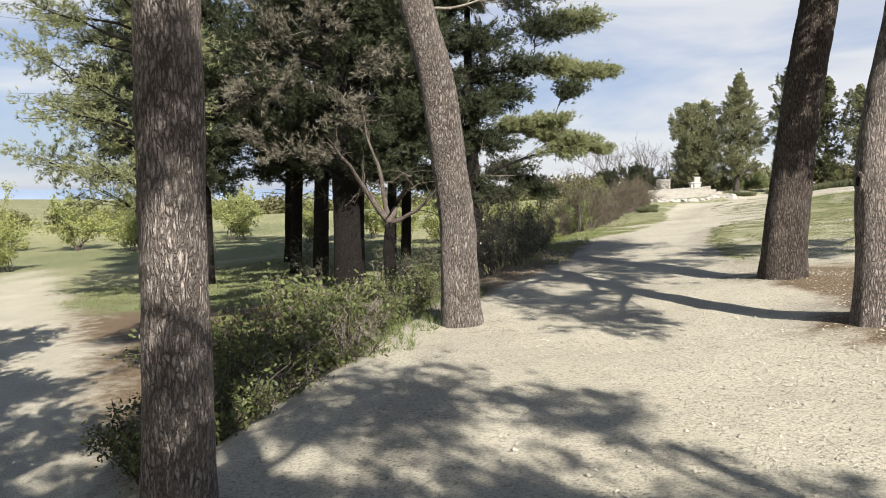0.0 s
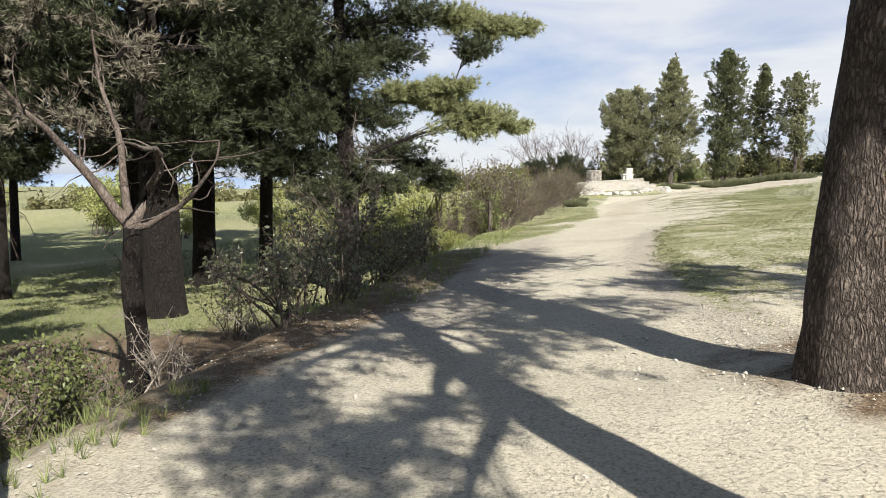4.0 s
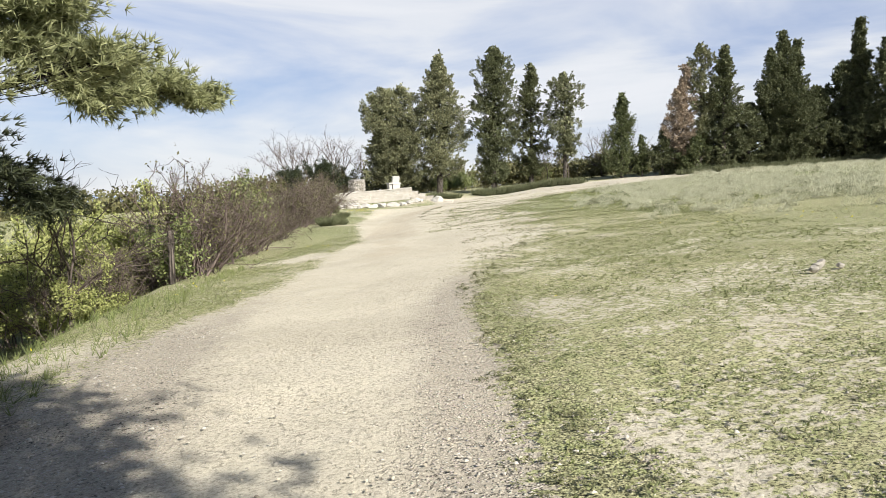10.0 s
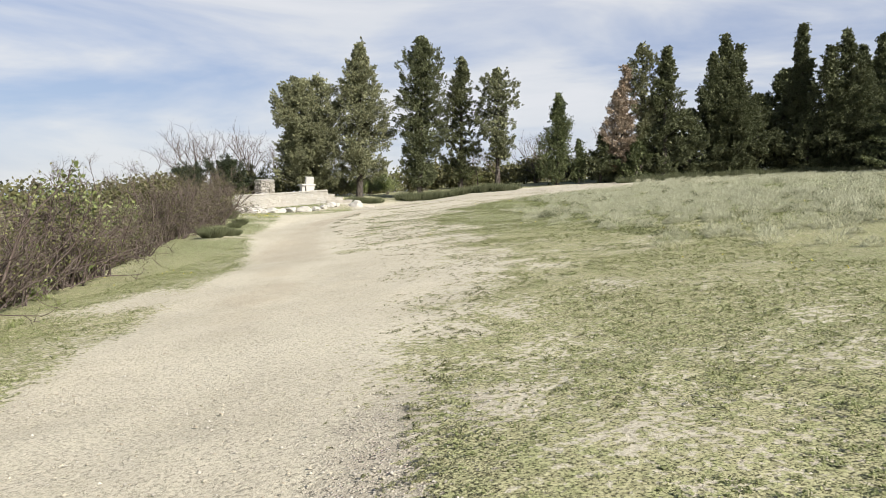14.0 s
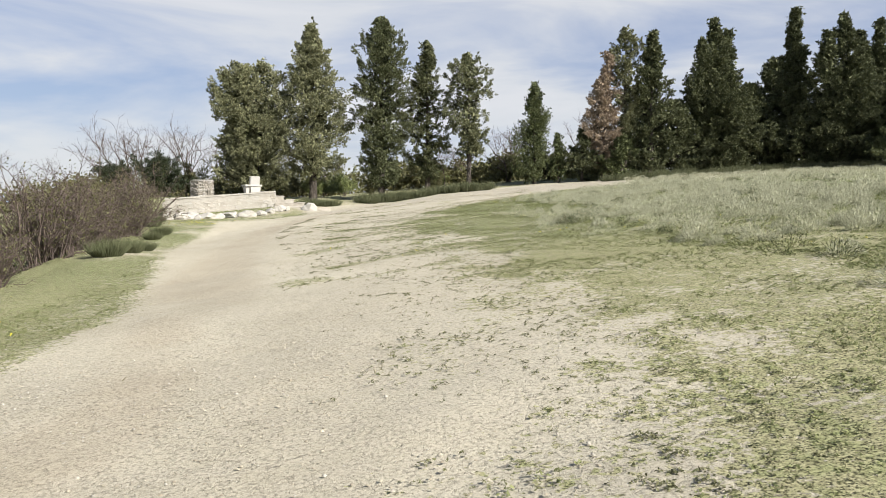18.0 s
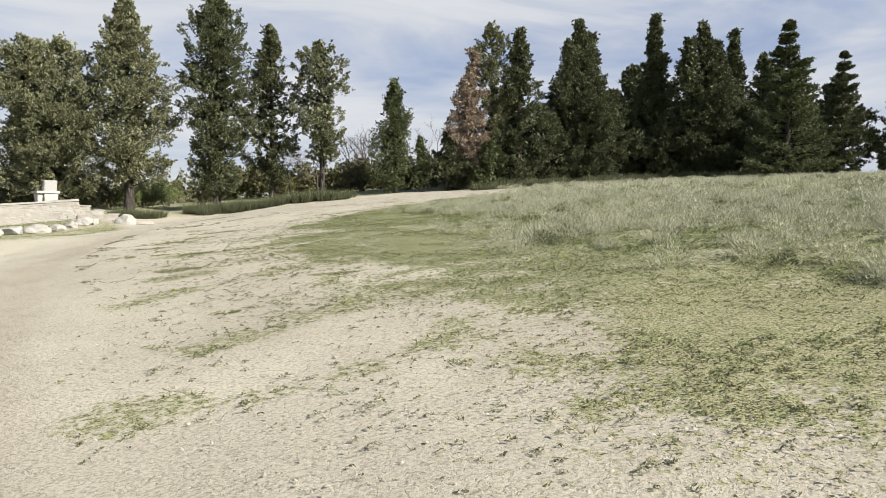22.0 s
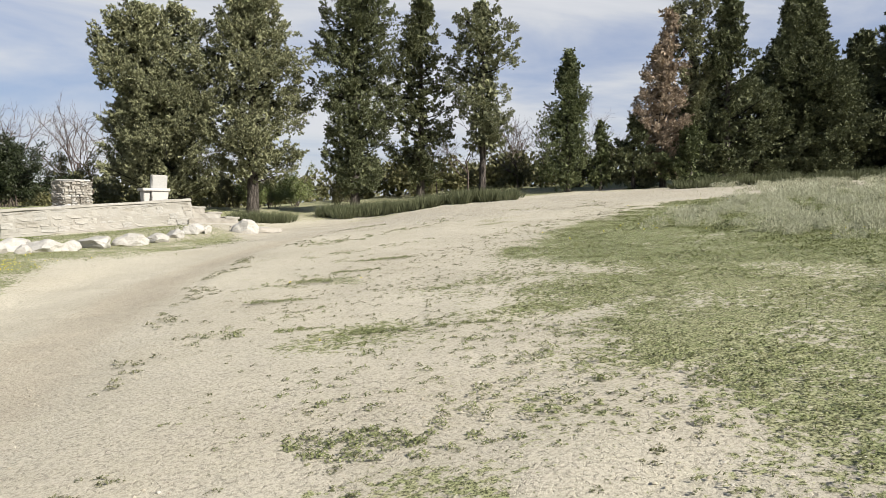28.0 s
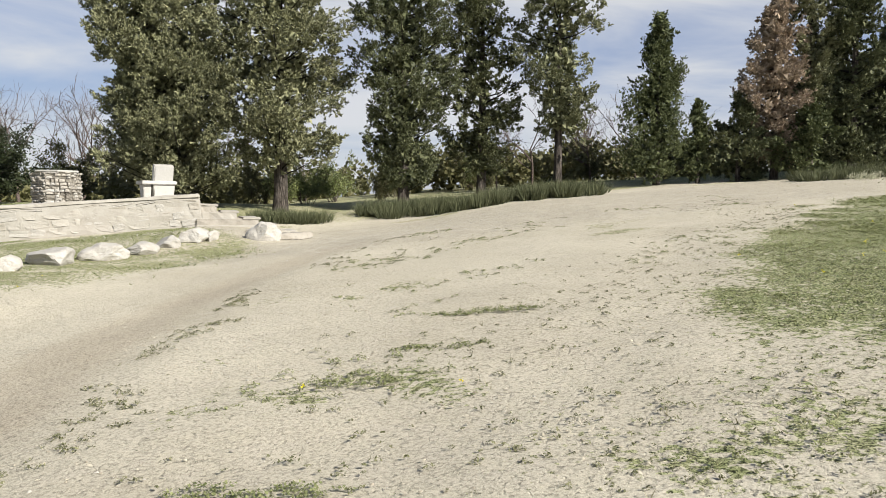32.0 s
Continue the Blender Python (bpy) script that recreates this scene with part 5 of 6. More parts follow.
cap = part("cap_slab", bm_mesh("cap_slab", bm, CAST), drum, "thin white cap slab")
cap.location = (0, 0, 1.025)
small = [block("stone", (1, 0.12, 1), m, 0.1, 20 + k, 0.1, cuts=0) for k, m in enumerate((RUBBLE, RUBBLE, LIMESTONE, RUBBLE))]
for side in range(6):
    a0 = radians(60 * side + 30)
    zc = 0.0
    while zc < 0.97:
        hh = min(g.uniform(0.06, 0.11), 1.0 - zc)
        xc = -0.325
        while xc < 0.305:
            ww = min(g.uniform(0.09, 0.26), 0.33 - xc)
            s = part("stone", small[g.randint(4)], drum)
            s.matrix_basis = pose(0, 0, 0, 0, 0, math.degrees(a0) + 90) @ pose(xc + ww / 2, -0.51 - g.uniform(0, 0.02), zc, 0, g.uniform(-3, 3), 0) @ Matrix.Diagonal((ww * 0.96, 1, hh * 0.94, 1))
            xc += ww
        zc += hh

desk = thing("reading_desk", *(Matrix(pose(PLAT_X, PLAT_Y, 0, 0, 0, PLAT_TURN)) @ Vector((4.55, 2.3, 0)))[:2], 2.2, PLAT_TURN + 20)
tagged(desk, "white cast stone reading desk with an upright panel", "reading desk")
foot = part("foot", block("foot", (0.64, 0.5, 0.46), CAST, 0.015, 1, 0, 0.86), desk)
foot.location = (0.15, 0, 0)
brace = part("brace", block("brace", (0.24, 0.42, 0.44), CAST, 0.015, 1, 0, 0.8), desk)
brace.location = (-0.32, 0.02, 0.01)
slab = part("slab", block("slab", (1.02, 0.62, 0.11), CAST, 0.018), desk)
slab.location = (0, 0, 0.455)
panel = part("panel", block("panel", (0.58, 0.2, 0.52), CAST, 0.02, 2, 0, 1.0), desk)
panel.matrix_basis = pose(0.21, 0.12, 0.55, 12, 0, 0)
face = part("face", block("face", (0.52, 0.012, 0.45), PANEL, 0.004), panel, "grey engraved face")
face.location = (0, -0.107, 0.035)

# white boulders before the wall
rocks = [rock("boulder", k) for k in range(5)]
for k, (bx, by, w, h_) in enumerate([(18.2, 61.1, 0.78, 0.42), (18.3, 60.3, 0.36, 0.26), (18.75, 60.6, 0.74, 0.4), (19.3, 60.6, 0.52, 0.36), (20.2, 61.8, 0.95, 0.5), (21.1, 62.1, 0.74, 0.42), (21.9, 62.5, 0.64, 0.3), (22.5, 62.8, 0.48, 0.34),
                                     (23.1, 63.1, 0.62, 0.4), (23.5, 63.1, 0.42, 0.34), (24.65, 62.9, 0.66, 0.55), (17.6, 60.6, 0.7, 0.45), (16.9, 60.0, 0.6, 0.4)]):
    b = thing("boulder", bx, by, height1(bx, by) + 0.22 * h_ * 0.7, 67 * k)
    tagged(b, "white weathered limestone boulder before the platform", "boulder", "boulders before the platform")
    s = part("stone", rocks[k % 5], b)
    s.scale = (1.3 * w, w, 1.25 * h_)
slabs = block("slab", (0.9, 0.6, 0.16), RUBBLE, 0.03, 77, 0.05, cuts=3)
for k, (bx, by, tn) in enumerate([(25.5, 63.6, 10), (26.0, 64.3, 40), (25.2, 64.4, -20)]):
    b = thing("stone_slab", bx, by, height1(bx, by) - 0.03, tn)
    tagged(b, "flat pale stone slab at the foot of the steps", "stone slab", "slabs at the steps")
    part("stone", slabs, b)
# rubble heap in the grass
field_rock = rock("field_rock", 9, RUBBLE)
for k, (bx, by, w) in enumerate([(11.2, 20.35, 0.13), (11.42, 20.5, 0.11), (11.02, 20.25, 0.1), (11.3, 20.18, 0.08)]):
    b = thing("field_stone", bx, by, height1(bx, by) + 0.03, 50 * k)
    tagged(b, "pale stone in a small heap on the meadow", "stone", "stones on the meadow")
    part("stone", field_rock, b).scale = (w, w * 0.8, w * 0.8)

# ---- lavender beds, bushes, bare trees and the distance ----
def stem_bed(name, seed, places, count, length, width, mat, label, spread=0.25, category="plant bed"):
    """One mass of thin stems on the ground about the places (x, y, radius)."""
    rng = np.random.RandomState(seed)
    vs = []
    for px_, py_, rad, n in places:
        a, q = rng.uniform(0, 2 * np.pi, n), rad * np.sqrt(rng.uniform(0, 1, n))
        x, y = px_ + q * np.cos(a), py_ + q * np.sin(a)
        at = np.stack([x, y, height(x, y) - 0.02], -1)
        way = np.stack([0.5 * np.cos(a) * q / rad, 0.5 * np.sin(a) * q / rad, np.ones(n)], -1)
        vs.append(blades(rng, at, way, count, length * (0.8 + 0.4 * rng.rand()), width, spread))
    v, t = gather(vs)
    return tagged(new(name, fast_mesh(name, v, t, mat)), label, category, kind="stuff")


g = np.random.RandomState(77)
bed1 = [(30.6 + 7.4 * f + g.uniform(-0.3, 0.3), 68.6 - 2.6 * f + g.uniform(-0.7, 0.7), 0.5, 60) for f in np.linspace(0, 1, 44)]
stem_bed("lavender_bed", 1, bed1, 7, 0.55, 0.022, LAVENDER, "low dark lavender bed below the cypresses")
bed2 = [(45 + 17 * f + g.uniform(-0.3, 0.3), 61.6 - 10.5 * f + g.uniform(-0.6, 0.6), 0.55, 45) for f in np.linspace(0, 1, 60)]
stem_bed("lavender_bed", 2, bed2, 7, 0.5, 0.024, LAVENDER, "low dark lavender bed along the meadow's far edge")
bed3 = [(26.9 + 1.7 * f, 69.0 - 0.3 * f, 0.45, 60) for f in np.linspace(0, 1, 8)]
stem_bed("lavender_bed", 3, bed3, 7, 0.45, 0.022, LAVENDER, "low dark lavender beside the steps")

dark_bush = shrub_meshes(91, 2.3, 1.3, LEAF_BLACK, TWIG, 40, 30000, 0.055)
put_shrub(dark_bush, 19.6, 74.8, "dense dark evergreen bush behind the platform", 0, 0.95, "bush", z=height1(20.1, 74.6))
put_shrub(dark_bush, 17.4, 75.6, "dense dark evergreen bush behind the platform", 90, 0.75, "bush")
olive = [shrub_meshes(93 + k, 1.7, 1.2, LEAF_OLIVE, TWIG, 14, 5500, 0.042) for k in range(2)]
green = [shrub_meshes(96 + k, 1.7, 1.2, LEAF_OLIVE if k else LEAF_SHRUB, TWIG, 14, 5500, 0.042) for k in range(2)]
yellow = [shrub_meshes(99 + k, 1.9, 1.3, LEAF_YELLOW, TWIG, 12, 4500, 0.048) for k in range(2)]
for k, (bx, by, s, kind_) in enumerate([(31.5, 76.5, 1.0, 1), (30.0, 78.0, 0.9, 0), (34.5, 80, 1.1, 1), (27.0, 80, 1.1, 0), (22.8, 79, 1.2, 0), (37.5, 79, 0.8, 0), (40.5, 76, 0.9, 1), (42, 79, 1.2, 0), (46, 74, 1.0, 0),
                                        (48, 71, 1.1, 1), (50.5, 68.5, 1.0, 1), (39, 73.5, 0.6, 0), (33.6, 73.5, 0.7, 0), (47.2, 66.0, 0.7, 1), (29.6, 74.2, 0.7, 1)]):
    put_shrub((olive, green)[kind_][k % 2], bx, by, ("olive-brown shrub behind the cypresses", "green shrub behind the cypresses")[kind_], 51 * k, s, group="shrubs behind the cypresses")
for k, (bx, by, s) in enumerate([(4.2, 28.6, 0.5), (3.6, 30.2, 0.7), (2.6, 31.6, 0.8), (4.9, 33.4, 0.6), (4.0, 35.0, 0.75), (2.6, 35.6, 0.8), (5.6, 35.4, 0.65), (3.2, 38.4, 1.2), (1.2, 36.6, 0.9), (6.6, 37.6, 0.9), (4.8, 40.2, 1.3), (0.2, 41.0, 1.2), (-2.0, 43.5, 1.2), (7.6, 42.2, 1.1), (2.2, 46.0, 1.4),
                                 (-4, 48, 1.2), (-8, 47, 1.0), (-14, 52, 1.6), (-19, 47, 1.5), (-24, 50, 1.7), (-28, 44, 1.6), (-22, 38, 1.2), (-31, 52, 1.8), (-16, 60, 1.7), (-36, 60, 2.0), (-10, 58, 1.3), (-27, 66, 2.0), (-42, 48, 1.8), (-34, 38, 1.3)]):
    put_shrub(yellow[k % 2], bx, by, "bright yellow-green bush on the valley side", 47 * k, s, "bush", "yellow-green bushes in the valley")


def bare_tree(seed, tall, mat):
    """A leafless tree: a forked trunk and fine twigs."""
    rng = np.random.RandomState(seed)
    b = bend(rng, (0, 0, -0.2), (0, 0, 1), tall * 0.45, 6, 0.08)
    trunk = [tube(b, np.linspace(0.075, 0.045, 7) * tall / 5, 7)]
    wood = []

    def fork(p, d, ln, r, depth):
        q = bend(rng, p, d, ln, 5, 0.13, 0.03)
        wood.append(tube(q, np.linspace(r, r * 0.55, 6), 4 if depth < 2 else 3))
        if depth < 4:
            for _ in range(4 if depth < 3 else 2):
                k = rng.randint(2, 6)
                fork(q[k], (q[k] - q[k - 1]) / np.linalg.norm(q[k] - q[k - 1]) + rng.normal(0, 0.5, 3), ln * rng.uniform(0.5, 0.75), max(0.004, r * 0.55), depth + 1)

    for _ in range(5):
        k = rng.randint(3, 7)
        fork(b[k], np.array([rng.normal(0, 0.7), rng.normal(0, 0.7), 0.8]), tall * 0.36, 0.034 * tall / 5, 1)
    v, t = gather(trunk)
    v2, t2 = gather(wood)
    return [fast_mesh("trunk", v, t, mat), fast_mesh("crown", v2, t2, mat)]


bares = [bare_tree(110 + k, 5.0, TWIG_PINK) for k in range(4)]
for k, (bx, by, s) in enumerate([(18.6, 83, 1.1), (16.0, 84.5, 0.9), (21.5, 87, 1.2), (24.4, 88, 1.3), (27, 95, 1.5), (14.0, 83, 0.7), (30, 96, 1.3), (21.0, 94, 1.4), (45.5, 73.5, 0.85), (42.6, 74.5, 0.9), (40.4, 74.5, 0.7), (48.5, 77, 1.0), (51.5, 76, 1.0),
                                 (36.5, 88, 1.1), (33, 90, 1.1), (55, 84, 1.2), (60, 80, 1.2), (12.5, 90, 0.9), (9, 95, 1.0)]):
    put_shrub(bares[k % 4], bx, by, "bare leafless tree behind the meadow", 83 * k, s, "bare_tree", "bare trees", category="tree")
put_shrub(bare_tree(120, 3.4, TWIG), 3.9, 28.6, "slender leafless sapling at the hedge's end", 20, 1.0, "sapling", category="sapling")
put_shrub(bare_tree(122, 3.0, TWIG), 1.64, 19.4, "slender leafless sapling on the shaded bank", 80, 1.0, "sapling", category="sapling")
put_shrub(bare_tree(123, 2.3, TWIG), 1.25, 17.9, "slender leafless sapling on the shaded bank", 190, 1.0, "sapling", category="sapling")
put_shrub(bare_tree(121, 1.7, TWIG), 3.6, 29.0, "small leafless sapling below the track", 20, 1.0, "sapling", category="sapling")


def forked_snag():
    """A leafless forked tree with smooth pale limbs."""
    rng = np.random.RandomState(131)
    top = thing("dead_tree", -0.95, 15.3)
    tagged(top, "dead forked tree with pale bent limbs", "tree")
    b = np.array([(0, 0, -0.2), (0.02, 0, 0.8), (-0.05, 0, 1.6), (-0.02, 0.02, 2.2)])
    me, p, r = trunk_mesh(rng, b, (0.15, 0.13, 0.12, 0.1), BARK_SHADED, 20, 40, 0.03, 0.3)
    part("trunk", me, top)
    for d, ln, r0 in (((-0.75, -0.1, 0.55), 2.4, 0.075), ((0.25, 0.1, 1.0), 2.2, 0.07), ((-0.3, 0.3, 0.9), 2.6, 0.06), ((0.7, -0.2, 0.5), 1.6, 0.045)):
        q = bend(rng, b[3], d, ln, 8, 0.2, 0.04)
        wood = [tube(q, np.linspace(r0, 0.012, 9), 7)]
        for _ in range(7):
            k = rng.randint(3, 9)
            s = bend(rng, q[k], q[k] - q[k - 1] + rng.normal(0, 0.2, 3), rng.uniform(0.4, 1.2), 6, 0.28)
            wood.append(tube(s, np.linspace(0.012, 0.003, 7), 4))
        v, t = gather(wood)
        part("limb", fast_mesh("limb", v, t, TWIG), top)


forked_snag()
post = thing("fence_post", 5.55, 29.4, None, 8)
tagged(post, "short weathered grey fence post in the hedge", "post")
part("shaft", block("shaft", (0.1, 0.09, 1.0), BARK_CYPRESS, 0.01, 4, 0.012, cuts=4), post)

for k, (bx, by, s) in enumerate([(12.3, 44.6, 1.0), (12.9, 45.6, 0.9), (12.6, 46.4, 0.8), (13.6, 47.4, 0.7), (15.2, 53.0, 0.8), (14.6, 51.4, 0.7), (15.6, 56.4, 0.8), (16.3, 58.8, 0.7)]):
    g2 = np.random.RandomState(200 + k)
    a, q = g2.uniform(0, 2 * np.pi, 160), np.sqrt(g2.rand(160))
    at = np.stack([0.3 * q * np.cos(a), 0.3 * q * np.sin(a), 0 * a - 0.03], -1)
    v, t = blades(g2, at, np.stack([0.8 * q * np.cos(a), 0.8 * q * np.sin(a), 1 + 0 * a], -1), 7, 0.42, 0.014, 0.16)
    lb = thing("lavender_bush", bx, by, None, 0, s)
    tagged(lb, "small grey-green lavender bush on the grass verge", "shrub", "lavender bushes on the verge")
    part("foliage", fast_mesh("foliage", v, t, LAVENDER), lb)

# far woods and ridges
def wood_belt(name, seed, x0, y0, x1, y1, n, tall, mat, label):
    rng = np.random.RandomState(seed)
    f = np.sort(rng.rand(n))
    x, y = x0 + (x1 - x0) * f + rng.normal(0, 4, n), y0 + (y1 - y0) * f + rng.normal(0, 4, n)
    h = tall * rng.uniform(0.5, 1.1, n)
    at = []
    for xi, yi, hi, zi in zip(x, y, h, height(x, y)):
        d = rng.normal(0, 1, (260, 3))
        d /= np.linalg.norm(d, axis=1, keepdims=True)
        at.append(np.array([xi, yi, zi + hi * 0.45]) + d * [hi * 0.55, hi * 0.55, hi * 0.55] * rng.uniform(0.4, 1, (260, 1)))
    v, t = leaves(rng, np.concatenate(at), tall * 0.055, 0.8)
    return tagged(new(name, fast_mesh(name, v, t, mat)), label, "woods", kind="stuff")


wood_belt("far_woods", 1, -150, 120, 40, 170, 110, 6.0, LEAF_OLIVE, "belt of olive-brown woods beyond the valley")
wood_belt("far_woods", 2, -60, 150, 120, 130, 90, 6.0, LEAF_OLIVE, "belt of olive-brown woods behind the meadow")
wood_belt("far_woods", 3, -190, 105, -60, 90, 50, 5.0, LEAF_OLIVE, "belt of brown woods in the valley")

wood_belt("scrub", 4, 14, 92, 66, 72, 70, 2.6, LEAF_OLIVE, "belt of olive-brown scrub behind the cypresses")
wood_belt("scrub", 5, 40, 84, 90, 62, 50, 3.0, LEAF_OLIVE, "belt of olive-brown scrub behind the dark conifers")

# the haze of distance is painted into the ridge as blue base colours
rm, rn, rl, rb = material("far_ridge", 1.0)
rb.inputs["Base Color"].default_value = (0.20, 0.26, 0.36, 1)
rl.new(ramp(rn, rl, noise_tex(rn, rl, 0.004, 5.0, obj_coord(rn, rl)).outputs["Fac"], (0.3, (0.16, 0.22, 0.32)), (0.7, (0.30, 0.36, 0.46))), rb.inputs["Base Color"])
a = np.linspace(radians(-75), radians(75), 160)
ridge = 8 + 26 * value_noise(a * 9 + 30, a * 0 + 2.5, 1.0, 51) + 10 * value_noise(a * 31 + 30, a * 0 + 7.5, 1.0, 52)
v = np.concatenate([np.stack([2600 * np.sin(a), 2600 * np.cos(a), -60 + 0 * a], -1), np.stack([2700 * np.sin(a), 2700 * np.cos(a), ridge], -1), np.stack([2900 * np.sin(a), 2900 * np.cos(a), -60 + 0 * a], -1)])
i = np.arange(159)
q = np.concatenate([np.stack([i, i + 1, i + 161, i + 160], -1), np.stack([i + 160, i + 161, i + 321, i + 320], -1)])
tagged(new("backdrop", fast_mesh("backdrop", v, None, rm, quads=q)), "distant ridge beyond the plain, haze painted in as blue", "hills", kind="structure")

# ---- ground cover: grass, herbs, weeds and gravel ----
def scatter(rng, n, x0, x1, y0, y1):
    """Random places in a band x0..x1 (given as offsets from the path) over y0..y1."""
    y = rng.uniform(y0, y1, n)
    x = path_x(y) + rng.uniform(x0, x1, n)
    return x, y


def grass_mat(name, seed, n, band, keep, count, length, width, spread, mat, label):
    rng = np.random.RandomState(seed)
    x, y = scatter(rng, n, *band)
    ok = keep(rng, x, y)
    x, y = x[ok], y[ok]
    at = np.stack([x, y, height(x, y) - 0.012], -1)
    v, t = blades(rng, at, np.tile([[0, 0, 1.0]], (len(at), 1)), count, length, width, spread)
    return tagged(new(name, fast_mesh(name, v, t, mat)), label, "grass", kind="stuff")


def on_turf(low):
    def keep(rng, x, y):
        turf = ground_kind(x, y)[0] + 0.9 * (value_noise(x, y, 0.16, 61) - 0.5)
        return turf > low + 0.3 * rng.rand(len(x))
    return keep


grass_mat("grass", 1, 60000, (-6, 14, 8, 62), on_turf(0.5), 6, 0.032, 0.006, 1.1, GRASS, "short trodden meadow grass")
grass_mat("grass", 2, 16000, (-6, 12, 8, 62), on_turf(0.35), 5, 0.05, 0.006, 0.9, GRASS_DRY, "dry straw among the meadow grass")
grass_mat("grass", 3, 30000, (12, 45, 12, 64), on_turf(0.3), 5, 0.09, 0.014, 0.6, GRASS, "longer meadow grass up the slope")

grass_mat("grass", 4, 24000, (-22, -4, 6, 44), lambda r, x, y: (ground_kind(x, y)[0] > 0.5) & (edge_x(y) - x > 3), 5, 0.1, 0.014, 0.6, GRASS, "rough grass on the lower ground")
grass_mat("grass", 6, 14000, (-16, -4, 55, 68), on_turf(0.4), 5, 0.05, 0.009, 0.7, GRASS, "short grass before the boulders")
grass_mat("grass", 7, 700, (-4, -1, 7.4, 11.5), lambda r, x, y: np.abs(edge_x(y) - x + 0.05) < 0.4, 9, 0.15, 0.007, 0.4, GRASS, "bright grass tufts at the pine's foot")
grass_mat("grass", 5, 5000, (-4, 0, 14, 58), lambda r, x, y: (np.abs(edge_x(y) - x + 0.3) < 0.7), 7, 0.16, 0.008, 0.45, GRASS, "taller grass along the bank's crest")


def herb_zone(x, y):
    c = x - track_right(y)
    return smooth(0.6, 4.2, c - 1.6 - 1.4 * smooth(38, 46, y) + 3 * (value_noise(x, y, 2.5, 71) - 0.5) + 9 * (1 - smooth(20, 33, y)) * -1.0)


def herb_keep(rng, x, y):
    return (herb_zone(x, y) * (0.35 + 0.9 * (value_noise(x, y, 1.6, 72))) > rng.rand(len(x))) & (y + 0.62 * (x - 45) < 60.5)


def herb_tufts(name, seed, n, band, count, length, width, mat, label):
    """Soft domed tufts of grey stems."""
    rng = np.random.RandomState(seed)
    x, y = scatter(rng, n, *band)
    ok = herb_keep(rng, x, y)
    x, y = x[ok], y[ok]
    k = len(x)
    size = np.repeat(0.55 + 1.0 * rng.rand(k) ** 1.3, count)
    d = rng.normal(0, 1, (k * count, 3))
    d[:, 2] = np.abs(d[:, 2])
    d /= np.linalg.norm(d, axis=1, keepdims=True)
    r = size * rng.uniform(0.0, 1.0, k * count) ** 0.28
    px_, py_ = np.repeat(x, count) + 0.24 * r * d[:, 0], np.repeat(y, count) + 0.24 * r * d[:, 1]
    at = np.stack([px_, py_, height(px_, py_) - 0.02 + 0.23 * r * d[:, 2]], -1)
    v, t = blades(rng, at, d + [0, 0, 0.3], 1, length, width, 0.3)
    return tagged(new(name, fast_mesh(name, v, t, mat)), label, "herbs", kind="stuff")


herb_tufts("grey_herbs", 5, 2000, (4, 17, 16, 54), 420, 0.055, 0.0095, GREY_HERB, "soft grey-green herb tufts on the slope")
herb_tufts("grey_herbs", 15, 3600, (15, 42, 16, 62), 150, 0.07, 0.017, GREY_HERB, "soft grey-green herb tufts far up the slope")
herb_tufts("dark_herbs", 16, 420, (4, 30, 16, 56), 260, 0.05, 0.01, LAVENDER, "darker green herb tufts among the grey ones")


def weeds(name, seed, n, band, keep, size, thick, mat, label, leaf=0.0078):
    """Low tight cushions of small leaves on the ground; thick: leaves on a square decimetre."""
    rng = np.random.RandomState(seed)
    x, y = scatter(rng, n, *band)
    ok = keep(rng, x, y)
    x, y = x[ok], y[ok]
    s = size[0] + (size[1] - size[0]) * rng.rand(len(x)) ** 1.5
    m = np.maximum(9, (thick * 314 * s * s).astype(int))
    a, q = rng.uniform(0, 2 * np.pi, m.sum()), np.sqrt(rng.uniform(0, 1, m.sum()))
    r = np.repeat(s, m)
    px_, py_ = np.repeat(x, m) + r * q * np.cos(a) * (1 + 0.3 * np.sin(3 * a)), np.repeat(y, m) + r * q * np.sin(a) * (1 + 0.3 * np.cos(2 * a))
    at = np.stack([px_, py_, height(px_, py_) + 0.006 + (0.15 + 0.45 * rng.rand(len(r))) * r * (1 - q * q)], -1)
    # the leaves lie nearly level
    k = len(at)
    b = rng.uniform(0, 2 * np.pi, k)
    ln = (leaf * rng.uniform(0.6, 1.4, k))[:, None]
    u = np.stack([np.cos(b), np.sin(b), rng.normal(0.15, 0.45, k)], -1) * ln
    w = np.stack([-np.sin(b), np.cos(b), rng.normal(0, 0.4, k)], -1) * ln * 0.55
    v = np.stack([at - u, at - w, at + u, at + w], 1).reshape(-1, 3)
    i = np.arange(k)[:, None] * 4
    t = np.concatenate([i + [0, 1, 2], i + [0, 2, 3]])
    return tagged(new(name, fast_mesh(name, v, t, mat)), label, "weeds", kind="stuff")


def in_turf(rng, x, y):
    turf = ground_kind(x, y)[0]
    return (turf + 0.5 * (value_noise(x, y, 0.34, 83) - 0.5) > 0.46 + 0.35 * rng.rand(len(x))) & (y + 0.4 * x > 15)


